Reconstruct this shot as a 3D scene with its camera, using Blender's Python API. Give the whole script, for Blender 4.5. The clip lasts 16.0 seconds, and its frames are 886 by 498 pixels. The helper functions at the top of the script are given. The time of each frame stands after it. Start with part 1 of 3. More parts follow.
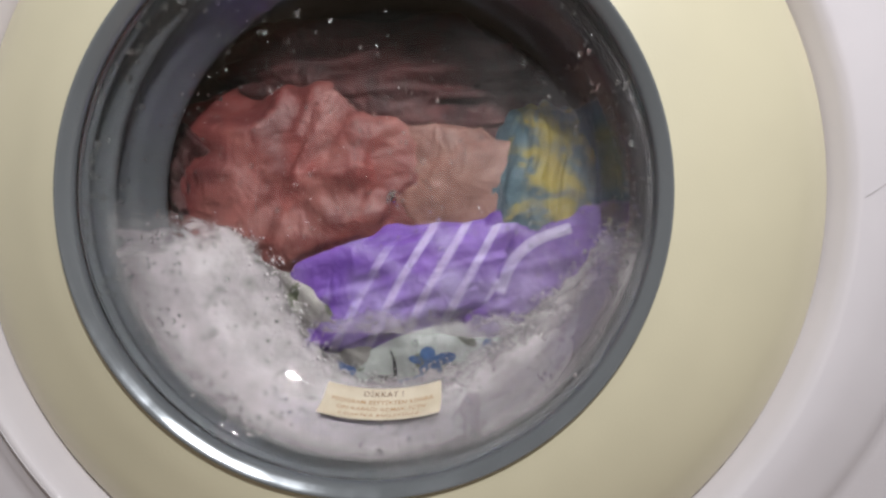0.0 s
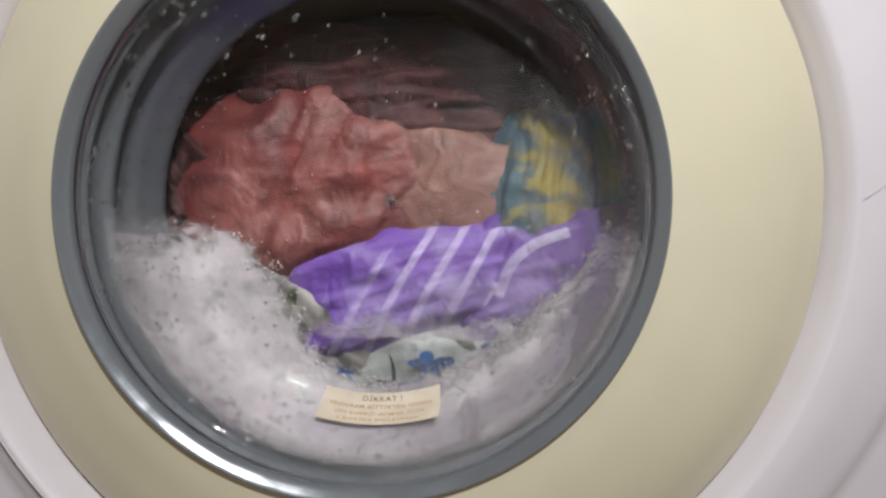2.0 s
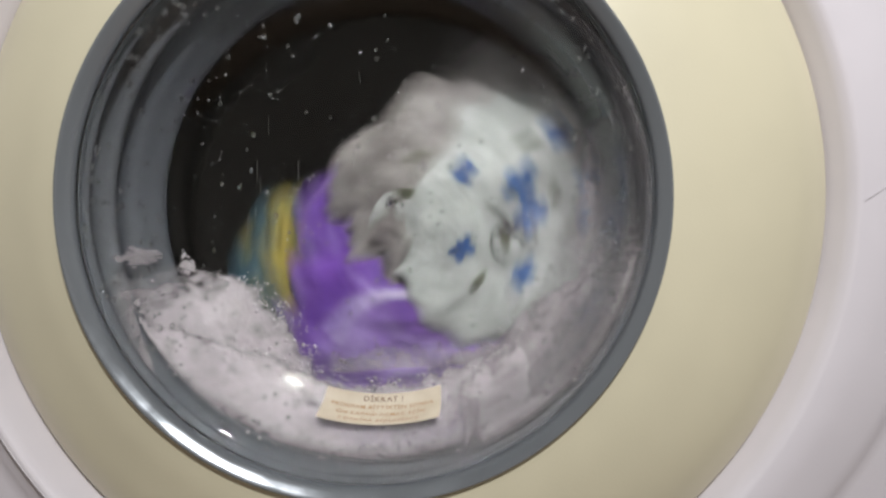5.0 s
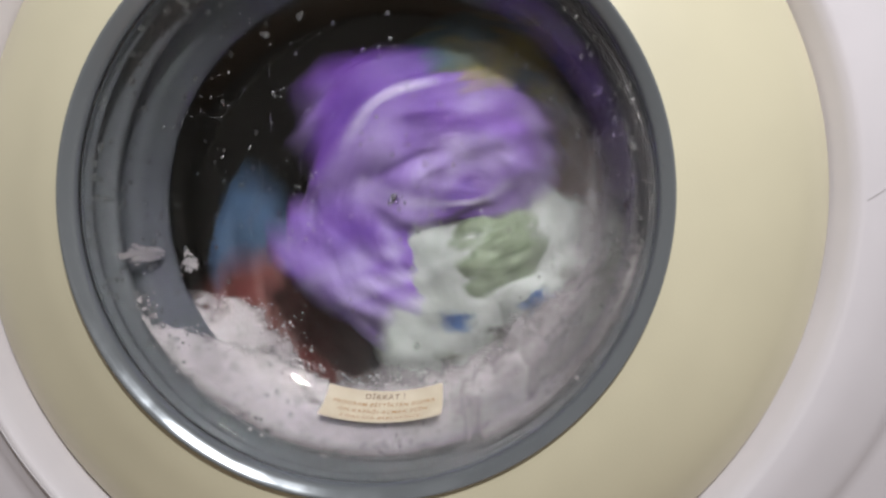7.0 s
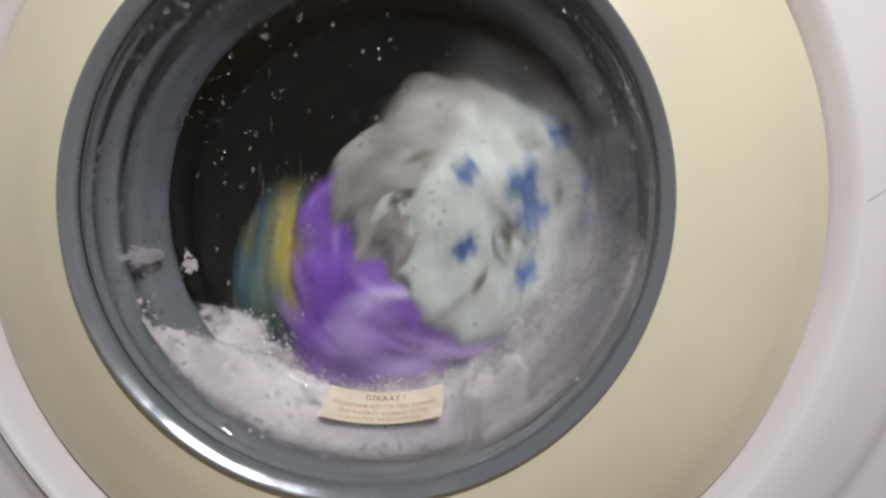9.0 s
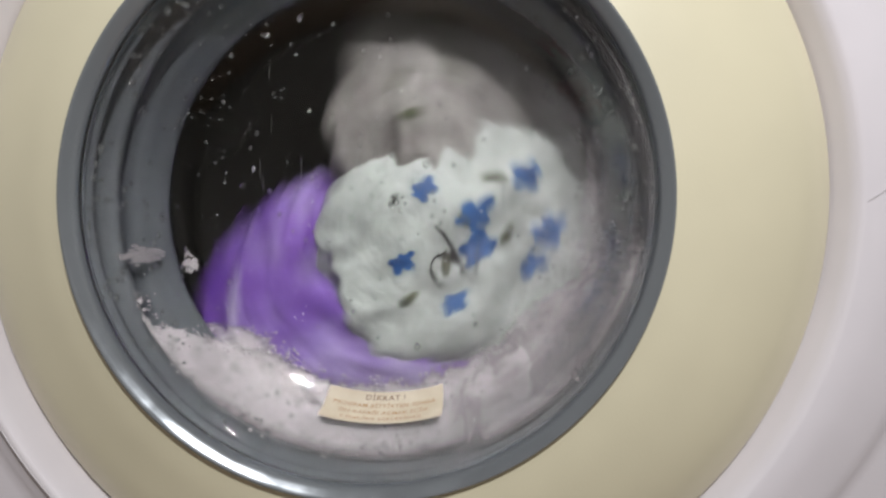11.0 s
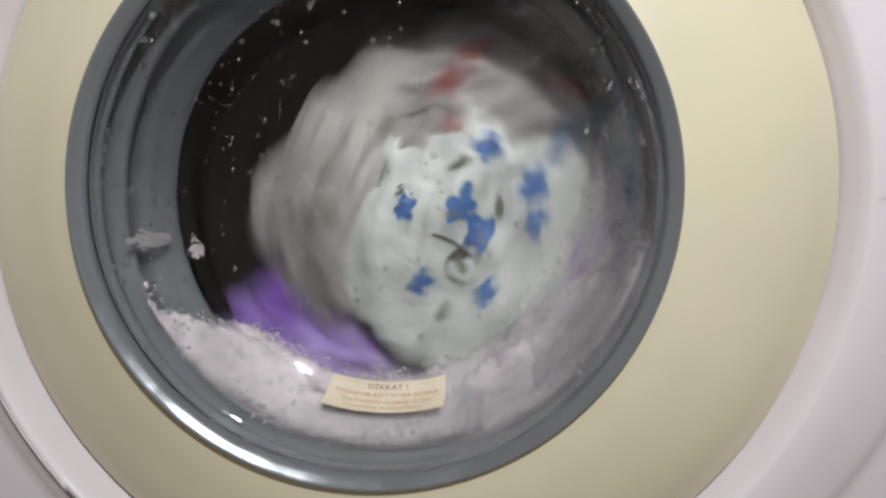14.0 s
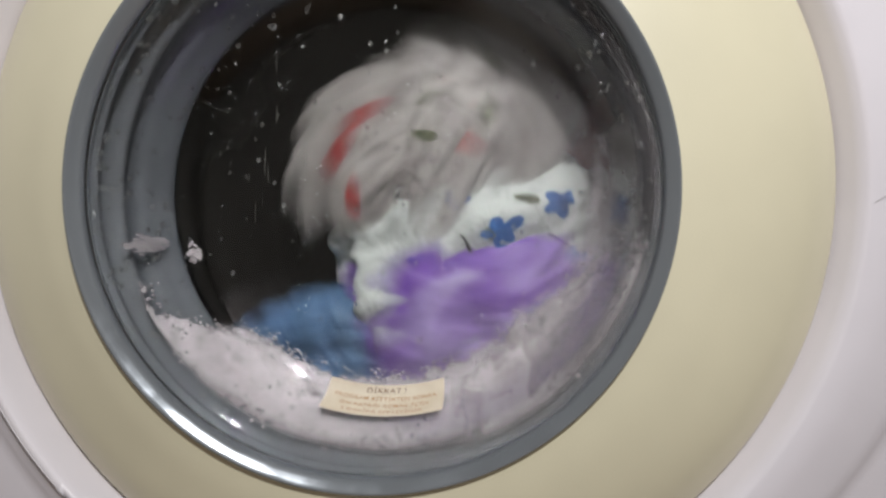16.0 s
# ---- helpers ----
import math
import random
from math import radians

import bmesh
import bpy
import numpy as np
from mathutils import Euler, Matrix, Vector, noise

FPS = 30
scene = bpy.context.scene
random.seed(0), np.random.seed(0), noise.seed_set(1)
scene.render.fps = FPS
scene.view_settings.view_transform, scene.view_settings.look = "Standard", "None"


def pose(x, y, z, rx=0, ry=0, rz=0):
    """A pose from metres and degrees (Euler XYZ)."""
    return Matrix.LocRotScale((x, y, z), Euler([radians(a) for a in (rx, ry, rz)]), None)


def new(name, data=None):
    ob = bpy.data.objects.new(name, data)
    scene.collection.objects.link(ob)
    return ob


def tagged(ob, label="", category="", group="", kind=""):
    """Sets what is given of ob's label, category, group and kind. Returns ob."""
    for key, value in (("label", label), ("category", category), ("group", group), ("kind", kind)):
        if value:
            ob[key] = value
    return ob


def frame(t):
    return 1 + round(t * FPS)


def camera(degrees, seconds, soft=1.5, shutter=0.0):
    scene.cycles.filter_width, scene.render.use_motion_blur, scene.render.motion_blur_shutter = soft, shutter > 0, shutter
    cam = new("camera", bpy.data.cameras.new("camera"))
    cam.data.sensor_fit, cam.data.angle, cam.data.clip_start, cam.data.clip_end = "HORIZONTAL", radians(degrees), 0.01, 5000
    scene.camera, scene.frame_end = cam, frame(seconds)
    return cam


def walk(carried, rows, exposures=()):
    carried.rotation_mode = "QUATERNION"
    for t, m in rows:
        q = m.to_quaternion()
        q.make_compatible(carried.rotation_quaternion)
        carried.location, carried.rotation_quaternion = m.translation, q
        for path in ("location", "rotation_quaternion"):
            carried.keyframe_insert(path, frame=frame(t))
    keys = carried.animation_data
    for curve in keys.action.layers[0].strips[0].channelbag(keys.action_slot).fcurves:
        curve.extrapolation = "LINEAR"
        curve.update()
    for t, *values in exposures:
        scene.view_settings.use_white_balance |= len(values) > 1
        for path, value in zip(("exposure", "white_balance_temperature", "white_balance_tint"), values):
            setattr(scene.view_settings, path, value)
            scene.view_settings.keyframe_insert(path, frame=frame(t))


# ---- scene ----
DZ = 0.50            # height of the porthole's axis above the floor

# ---- camera ----
cam = camera(70.0, 16.0, soft=2.6, shutter=1.0)
EYE = (0.042, -0.3263, DZ - 0.031)
TURNS = [(0.0, 0, 0, 0), (0.5, -.09, .11, -.09), (1.0, .02, .25, -.01), (1.5, -.05, .37, .06), (2.0, -.14, .36, .10),
         (2.5, -.14, .07, -.17), (3.0, -.22, .13, -.09), (3.5, -.11, .24, -.01), (4.0, -.09, .38, 0), (6.5, .04, .40, .14),
         (7.0, .16, .22, -.10), (7.5, .03, .01, -.06), (8.0, .10, .17, -.09), (8.5, .11, .36, -.02)]
TURNS += [(9.0, .17, .33, -.03), (11.5, .20, .28, -.17), (12.0, .31, -.25, -.75), (12.5, .50, -.39, -.92),
          (13.0, .59, -.36, -.95), (13.5, .67, -.30, -1.14), (14.0, .70, -.50, -1.39), (14.5, .61, -.56, -1.20),
          (15.0, .33, -.45, -1.16), (15.5, .43, -.34, -1.21), (16.0, .51, -.21, -1.09)]
walk(cam, [(t, pose(*EYE, 90 + pitch, roll, yaw)) for t, yaw, pitch, roll in TURNS])

# ---- light ----
world = bpy.data.worlds.new("room_air")
scene.world = world
world.use_nodes = True
world.node_tree.nodes["Background"].inputs[0].default_value = (0.95, 0.94, 0.93, 1)
world.node_tree.nodes["Background"].inputs[1].default_value = 0.10


def lamp(name, place, radius, watts, colour):
    data = bpy.data.lights.new(name, "POINT")
    data.shadow_soft_size, data.energy, data.color = radius, watts, colour
    ob = new(name, data)
    ob.location = place
    return ob


# one bare bulb above and behind the viewer
lamp("room_lamp_light", (0.15, -0.63, DZ + 0.51), 0.020, 24.0, (0.992, 0.98, 0.965))
scene.view_settings.exposure = 0.0


# ---- materials ----
def srgb(r, g, b):
    return tuple(((c / 255 + 0.055) / 1.055) ** 2.4 if c > 10 else c / 3294.6 for c in (r, g, b)) + (1,)


def mat(name):
    m = bpy.data.materials.new(name)
    m.use_nodes = True
    nt = m.node_tree
    return m, nt, nt.nodes["Principled BSDF"]


def node(nt, kind, **kw):
    n = nt.nodes.new(kind)
    for key, value in kw.items():
        if key in n.inputs:
            n.inputs[key].default_value = value
    return n


def noise_tex(nt, scale, detail=4.0, rough=0.6, distort=0.0):
    co = nt.nodes.new("ShaderNodeTexCoord")
    n = node(nt, "ShaderNodeTexNoise", Scale=scale, Detail=detail, Roughness=rough, Distortion=distort)
    nt.links.new(co.outputs["Object"], n.inputs["Vector"])
    return n


def ramp(nt, source, stops):
    r = nt.nodes.new("ShaderNodeValToRGB")
    el = r.color_ramp.elements
    while len(el) < len(stops):
        el.new(0.5)
    for e, (p, c) in zip(el, stops):
        e.position, e.color = p, c
    nt.links.new(source, r.inputs["Fac"])
    return r


def mix_colour(nt, fac, a, b):
    n = nt.nodes.new("ShaderNodeMix")
    n.data_type = "RGBA"
    for sock, v in ((n.inputs[0], fac), (n.inputs[6], a), (n.inputs[7], b)):
        if isinstance(v, (float, int, tuple)):
            sock.default_value = v
        else:
            nt.links.new(v, sock)
    return n.outputs[2]


def bump(nt, height, strength, distance):
    b = node(nt, "ShaderNodeBump", Strength=strength, Distance=distance)
    nt.links.new(height, b.inputs["Height"])
    return b


def plastic(name, colour, rough=0.35, metal=0.0, mottle=0.06, coat=0.0, peel=0.12):
    """Moulded plastic: faint clouding, fine orange-peel relief and uneven gloss."""
    m, nt, p = mat(name)
    big = noise_tex(nt, 9, 3)
    dark = tuple(c * (1 - mottle) for c in colour[:3]) + (1,)
    nt.links.new(ramp(nt, big.outputs["Fac"], [(0.35, dark), (0.65, colour)]).outputs["Color"], p.inputs["Base Color"])
    fine = noise_tex(nt, 700, 2)
    nt.links.new(bump(nt, fine.outputs["Fac"], peel, 0.0006).outputs["Normal"], p.inputs["Normal"])
    rr = ramp(nt, noise_tex(nt, 40, 5).outputs["Fac"], [(0.3, (rough - 0.06,) * 3 + (1,)), (0.7, (rough + 0.08,) * 3 + (1,))])
    nt.links.new(rr.outputs["Color"], p.inputs["Roughness"])
    p.inputs["Metallic"].default_value = metal
    p.inputs["Coat Weight"].default_value = coat
    return m


def fabric(name, colour, second, stripe=None, scale=26.0, wet=0.45, edge=(0.34, 0.62), bloom=None):
    """Soaked cloth: woven relief, two-tone soaking, optional printed stripes."""
    m, nt, p = mat(name)
    soak = noise_tex(nt, scale, 5, 0.62, 0.3)
    base = ramp(nt, soak.outputs["Fac"], [(edge[0], second), (edge[1], colour)]).outputs["Color"]
    if bloom:
        # suds soaked into the weave in pale clouds
        cloud = ramp(nt, noise_tex(nt, 13, 3, 0.55, 0.8).outputs["Fac"], [(0.46, (0, 0, 0, 1)), (0.64, (0.75, 0.75, 0.75, 1))])
        base = mix_colour(nt, cloud.outputs["Color"], base, bloom)
    if stripe:
        co = nt.nodes.new("ShaderNodeTexCoord")
        mp = nt.nodes.new("ShaderNodeMapping")
        mp.inputs["Rotation"].default_value = (0, radians(stripe[1]), 0)
        nt.links.new(co.outputs["Object"], mp.inputs["Vector"])
        wave = node(nt, "ShaderNodeTexWave", Scale=stripe[0], Distortion=1.6, Detail=1.5)
        wave.inputs["Detail Scale"].default_value = 0.6
        nt.links.new(mp.outputs["Vector"], wave.inputs["Vector"])
        line = ramp(nt, wave.outputs["Fac"], [(0.76, (0, 0, 0, 1)), (0.88, (0.85, 0.85, 0.85, 1))])
        patch = ramp(nt, noise_tex(nt, 15, 1).outputs["Fac"], [(0.40, (0, 0, 0, 1)), (0.50, (1, 1, 1, 1))])
        mul = nt.nodes.new("ShaderNodeMath")
        mul.operation = "MULTIPLY"
        nt.links.new(line.outputs["Color"], mul.inputs[0])
        nt.links.new(patch.outputs["Color"], mul.inputs[1])
        base = mix_colour(nt, mul.outputs[0], base, stripe[2])
    nt.links.new(base, p.inputs["Base Color"])
    weave = noise_tex(nt, 900, 2)
    crease = noise_tex(nt, 42, 4, 0.55, 0.35)
    b1 = bump(nt, crease.outputs["Fac"], 0.65, 0.008)
    b2 = bump(nt, weave.outputs["Fac"], 0.14, 0.0008)
    nt.links.new(b1.outputs["Normal"], b2.inputs["Normal"])
    nt.links.new(b2.outputs["Normal"], p.inputs["Normal"])
    p.inputs["Roughness"].default_value = wet
    p.inputs["Specular IOR Level"].default_value = 0.35
    return m


CREAM = plastic("cream_plastic", srgb(228, 222, 196), 0.40)
WHITE = plastic("white_enamel", srgb(230, 226, 234), 0.35)
SILVER = plastic("silver_grey_plastic", srgb(150, 156, 163), 0.17, 0.55, 0.05, peel=0.012)
RUBBER = plastic("grey_rubber", srgb(84, 86, 92), 0.66, 0, 0.25)
DARK = plastic("dark_cavity_plastic", srgb(40, 38, 40), 0.6)
TILE_PAINT = plastic("wall_paint", srgb(172, 170, 166), 0.6)
FLOOR_MAT = plastic("floor_tile", srgb(146, 128, 112), 0.4)


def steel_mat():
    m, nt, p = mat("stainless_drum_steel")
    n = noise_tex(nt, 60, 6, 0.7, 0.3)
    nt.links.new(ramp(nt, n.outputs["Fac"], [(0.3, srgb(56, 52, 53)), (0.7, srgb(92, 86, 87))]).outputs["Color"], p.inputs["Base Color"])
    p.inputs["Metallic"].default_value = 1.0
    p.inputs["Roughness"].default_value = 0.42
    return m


STEEL = steel_mat()
SCRATCH = plastic("scratched_enamel", srgb(206, 202, 207), 0.6)


def glass_mat():
    m, nt, p = mat("door_glass")
    p.inputs["Base Color"].default_value = (0.69, 0.715, 0.715, 1)
    p.inputs["Transmission Weight"].default_value = 1.0
    p.inputs["Roughness"].default_value = 0.0
    p.inputs["IOR"].default_value = 1.46
    wavy = noise_tex(nt, 85, 3)
    nt.links.new(bump(nt, wavy.outputs["Fac"], 0.10, 0.002).outputs["Normal"], p.inputs["Normal"])
    return m


GLASS = glass_mat()
WATER = glass_mat()
WATER.name = "water"
WATER.node_tree.nodes["Principled BSDF"].inputs["Roughness"].default_value = 0.09
WATER.node_tree.nodes["Principled BSDF"].inputs["Specular IOR Level"].default_value = 1.0
WATER.node_tree.nodes["Principled BSDF"].inputs["Coat Weight"].default_value = 1.0
WATER.node_tree.nodes["Principled BSDF"].inputs["Coat Roughness"].default_value = 0.12
WATER.node_tree.nodes["Principled BSDF"].inputs["Coat IOR"].default_value = 1.8
WATER.node_tree.nodes["Principled BSDF"].inputs["IOR"].default_value = 1.50
WATER.node_tree.nodes["Principled BSDF"].inputs["Base Color"].default_value = (0.97, 0.98, 0.98, 1)


def foam_mat(name, cover, low=0.25, high=1.0, pits=85, side_veil=False):
    """Detergent suds: pale lilac-white froth with small pits and thin see-through places."""
    m, nt, p = mat(name)
    big = noise_tex(nt, 45, 6, 0.65)
    nt.links.new(ramp(nt, big.outputs["Fac"], [(0.3, srgb(150, 141, 145)), (0.65, srgb(182, 173, 177))]).outputs["Color"], p.inputs["Base Color"])
    co = nt.nodes.new("ShaderNodeTexCoord")
    vor = node(nt, "ShaderNodeTexVoronoi", Scale=330.0, Randomness=1.0)
    nt.links.new(co.outputs["Object"], vor.inputs["Vector"])
    b = bump(nt, vor.outputs["Distance"], 0.3, 0.001)
    b.invert = True
    nt.links.new(b.outputs["Normal"], p.inputs["Normal"])
    p.inputs["Roughness"].default_value = 0.62
    p.inputs["Subsurface Weight"].default_value = 0.0
    hole = ramp(nt, noise_tex(nt, pits, 5, 0.6).outputs["Fac"], [(cover, (low,) * 3 + (1,)), (cover + 0.2, (high,) * 3 + (1,))])
    cell = node(nt, "ShaderNodeTexVoronoi", Scale=150.0, Randomness=1.0)
    nt.links.new(co.outputs["Object"], cell.inputs["Vector"])
    pit = ramp(nt, cell.outputs["Distance"], [(0.12, (0.35,) * 3 + (1,)), (0.22, (1,) * 3 + (1,))])
    spread = ramp(nt, noise_tex(nt, 22, 3).outputs["Fac"], [(0.50, (1,) * 3 + (1,)), (0.58, (0,) * 3 + (1,))])
    either = nt.nodes.new("ShaderNodeMath")
    either.operation = "MAXIMUM"
    nt.links.new(pit.outputs["Color"], either.inputs[0])
    nt.links.new(spread.outputs["Color"], either.inputs[1])
    both = nt.nodes.new("ShaderNodeMath")
    both.operation = "MULTIPLY"
    nt.links.new(hole.outputs["Color"], both.inputs[0])
    nt.links.new(either.outputs[0], both.inputs[1])
    out = both.outputs[0]
    if side_veil:
        # cover grows rightwards: soapy film, and a pale veil painted to brighten that side
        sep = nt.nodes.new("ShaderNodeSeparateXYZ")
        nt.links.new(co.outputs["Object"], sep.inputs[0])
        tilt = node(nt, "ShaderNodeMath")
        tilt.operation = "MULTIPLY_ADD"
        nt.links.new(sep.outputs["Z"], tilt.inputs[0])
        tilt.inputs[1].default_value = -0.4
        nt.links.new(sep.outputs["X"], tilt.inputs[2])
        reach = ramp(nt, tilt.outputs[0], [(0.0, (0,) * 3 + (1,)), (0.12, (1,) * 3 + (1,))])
        veil_mask = nt.nodes.new("ShaderNodeMath")
        veil_mask.operation = "MULTIPLY"
        nt.links.new(out, veil_mask.inputs[0])
        nt.links.new(reach.outputs["Color"], veil_mask.inputs[1])
        out = veil_mask.outputs[0]
    if not side_veil:
        # froth thins out along its edges
        thin = nt.nodes.new("ShaderNodeAttribute")
        thin.attribute_name = "thickness"
        fade = nt.nodes.new("ShaderNodeMath")
        fade.operation = "MULTIPLY"
        nt.links.new(out, fade.inputs[0])
        nt.links.new(thin.outputs["Fac"], fade.inputs[1])
        out = fade.outputs[0]
    nt.links.new(out, p.inputs["Alpha"])
    return m


FOAM = foam_mat("suds", 0.24, 0.42)
# white for froth bubbles, and for glints put into the colour
SPECK = plastic("white_bubble_and_glint", srgb(236, 234, 238), 0.16, 0, 0.05, coat=1.0)
FILM = foam_mat("thin_suds_film", 0.36, 0.06, 0.60, 24)
HAZE = foam_mat("soapy_film_and_veil", 0.30, 0.04, 0.21, 16, side_veil=True)


def paper_mat():
    m, nt, p = mat("sticker_paper")
    n = noise_tex(nt, 55, 5)
    nt.links.new(ramp(nt, n.outputs["Fac"], [(0.3, srgb(206, 192, 170)), (0.7, srgb(224, 213, 194))]).outputs["Color"], p.inputs["Base Color"])
    p.inputs["Roughness"].default_value = 0.5
    return m


PAPER = paper_mat()
INK_ORANGE = plastic("orange_ink", srgb(186, 146, 104), 0.6)
INK_BROWN = plastic("brown_ink", srgb(132, 98, 74), 0.6)


# ---- mesh helpers ----
def finish(name, verts, faces, material, parent=None, label="", smooth=True):
    me = bpy.data.meshes.new(name)
    me.from_pydata(verts, [], faces)
    me.validate()
    bm = bmesh.new()
    bm.from_mesh(me)
    bmesh.ops.recalc_face_normals(bm, faces=bm.faces)
    bm.to_mesh(me)
    bm.free()
    me.materials.append(material)
    for p in me.polygons:
        p.use_smooth = smooth
    ob = new(name, me)
    if parent:
        ob.parent = parent
    if label:
        ob["label"] = label
    return ob


def smooth_line(points, n):
    """A Catmull-Rom line through points, n pieces to a span."""
    pts = [points[0]] + list(points) + [points[-1]]
    out = []
    for i in range(1, len(pts) - 2):
        p0, p1, p2, p3 = (np.array(q, float) for q in pts[i - 1:i + 3])
        for k in range(n):
            t = k / n
            out.append(tuple(0.5 * ((2 * p1) + (-p0 + p2) * t + (2 * p0 - 5 * p1 + 4 * p2 - p3) * t * t
                                    + (-p0 + 3 * p1 - 3 * p2 + p3) * t ** 3)))
    out.append(tuple(map(float, points[-1])))
    return out


def lathe(name, profile, material, parent=None, label="", seg=160, closed=False):
    """Rings of (radius, depth[, centre x, centre z]) round the porthole's axis."""
    verts, faces = [], []
    for r, y, *c in profile:
        cx, cz = c if c else (0, 0)
        for k in range(seg):
            a = 2 * math.pi * k / seg
            verts.append((cx + r * math.cos(a), y, cz + r * math.sin(a)))
    rows = len(profile)
    for i in range(rows if closed else rows - 1):
        j = (i + 1) % rows
        for k in range(seg):
            l = (k + 1) % seg
            faces.append((i * seg + k, i * seg + l, j * seg + l, j * seg + k))
    return finish(name, verts, faces, material, parent, label)


# ---- the washing machine ----
machine = tagged(new("washing_machine"), "white front-loading washing machine with cream round door, running", "washing machine")
machine.location = (0, 0, DZ)
OX, OZ = 0.0168, 0.005       # the cream cover's centre, beside the porthole's
BX, BZ = 0.036, 0.019        # the outer bulge's centre


def front_panel():
    """The cabinet: a front with a round dished hole, sides, top, bottom and back."""
    seg = 160
    rings = [(0.2407, 0.058, OX, OZ), (0.2407, 0.033, OX, OZ), (0.2420, 0.0300, OX, OZ), (0.2450, 0.0195, OX, OZ),
             (0.2478, 0.0145, OX, OZ), (0.2510, 0.0125, OX, OZ), (0.262, 0.0130, (OX + BX) / 2, (OZ + BZ) / 2),
             (0.276, 0.0150, BX, BZ), (0.281, 0.0160, BX, BZ), (0.2835, 0.0172, BX, BZ), (0.2865, 0.0184, BX, BZ), (0.291, 0.0190, BX, BZ)]
    verts, faces = [], []
    for r, y, cx, cz in rings:
        for k in range(seg):
            a = 2 * math.pi * k / seg
            verts.append((cx + r * math.cos(a), y, cz + r * math.sin(a)))
    x0, x1, z0, z1 = BX - 0.298, BX + 0.298, -DZ + 0.02, 0.35
    for y in (0.0195, 0.031, 0.58):
        for k in range(seg):
            a = 2 * math.pi * k / seg
            c, s = math.cos(a), math.sin(a)
            f = 1 / max(abs(c), abs(s))
            e = 0 if y < 0.03 else 0.004
            x = min(max(BX + 0.298 * c * f, x0), x1)
            z = 0.35 * s * f if s > 0 else (DZ - 0.02) * s * f
            verts.append((x + e * (1 if c > 0 else -1), y, z))
    rows = len(rings) + 3
    for i in range(rows - 1):
        for k in range(seg):
            l = (k + 1) % seg
            faces.append((i * seg + k, i * seg + l, (i + 1) * seg + l, (i + 1) * seg + k))
    faces.append(tuple(range((rows - 1) * seg, rows * seg)))
    finish("cabinet", verts, faces, WHITE, machine, "white enamelled cabinet with a dished round front")


front_panel()
for fx in (BX - 0.24, BX + 0.24):
    for fy in (0.08, 0.52):
        verts = [(fx + 0.022 * math.cos(k * math.pi / 8), fy + 0.022 * math.sin(k * math.pi / 8), z) for z in (-DZ, -DZ + 0.021) for k in range(16)]
        faces = [(k, (k + 1) % 16, 16 + (k + 1) % 16, 16 + k) for k in range(16)] + [tuple(range(16)), tuple(range(16, 32))]
        finish("foot", verts, faces, DARK, machine, "black rubber foot")


def scratch():
    """A hairline mark on the white front beside the cover."""
    line = smooth_line([(0.2660, 0.0136, -0.0050), (0.2695, 0.0119, -0.0022), (0.2745, 0.0121, 0.0008), (0.2830, 0.0126, 0.0062)], 5)
    verts, faces = [], []
    for x, y, z in line:
        verts += [(x - 0.00012, y, z + 0.00016), (x + 0.00012, y, z - 0.00016)]
    for i in range(len(line) - 1):
        faces.append((2 * i, 2 * i + 1, 2 * i + 3, 2 * i + 2))
    finish("scratch", verts, faces, SCRATCH, machine, "hairline grey scratch")


scratch()


def door_cover():
    """The cream annulus of the door, wider on the hinge's far side, softly domed."""
    prof = []
    shape = [(0.0, 0.010), (0.015, 0.0048), (0.10, 0.0042), (0.30, 0.0046), (0.55, 0.0078), (0.75, 0.0128), (0.88, 0.0186),
             (0.95, 0.0230), (0.985, 0.0262), (1.0, 0.0310), (1.0, 0.056)]
    for u, y in smooth_line(shape, 5):
        u = min(max(u, 0), 1)
        prof.append((0.1585 + (0.2402 - 0.1585) * u, y, OX * u, OZ * u))
    ob = lathe("door_cover", prof, CREAM, machine, "cream plastic door cover")
    # the left side is bent further back, a shape added to dim it
    for v in ob.data.vertices:
        d = math.hypot(v.co.x, v.co.z)
        u = min(max((d - 0.1600) / 0.038, 0), 1)
        v.co.y += 0.0075 * u * (1.5 - 0.5 * u * u) * max(0.0, math.cos(math.atan2(v.co.z, v.co.x) - radians(186)))


door_cover()
RING = smooth_line([(0.1600, 0.012), (0.1606, 0.0010), (0.1603, -0.0018), (0.1594, -0.0027), (0.1580, -0.0021), (0.1562, -0.0008), (0.1544, 0.0007),
                    (0.1532, 0.0022), (0.1526, 0.0040), (0.1526, 0.0060), (0.1526, 0.0105), (0.156, 0.012)], 5)
lathe("door_ring", [(r * 1.005, y + 0.0035, 0.0010, -0.0004) for r, y in RING], SILVER, machine, "glossy silver-grey plastic ring round the glass", 192)

# the moulded glass: its viewer's side from the rim to the crown
BOWL = smooth_line([(0.1530, 0.0076), (0.1500, 0.0082), (0.1460, 0.0103), (0.1420, 0.0148), (0.1385, 0.0210), (0.1350, 0.0310), (0.1312, 0.0420), (0.1275, 0.0500), (0.1205, 0.0562),
                    (0.1050, 0.0613), (0.0730, 0.0660), (0.0365, 0.0685), (0.0010, 0.0693)], 6)


def drift(y):
    """The bowl leans a little to one side as it goes in."""
    return 0.16 * y


def leaning(line):
    return [(r, y, drift(y), 0) for r, y in line]


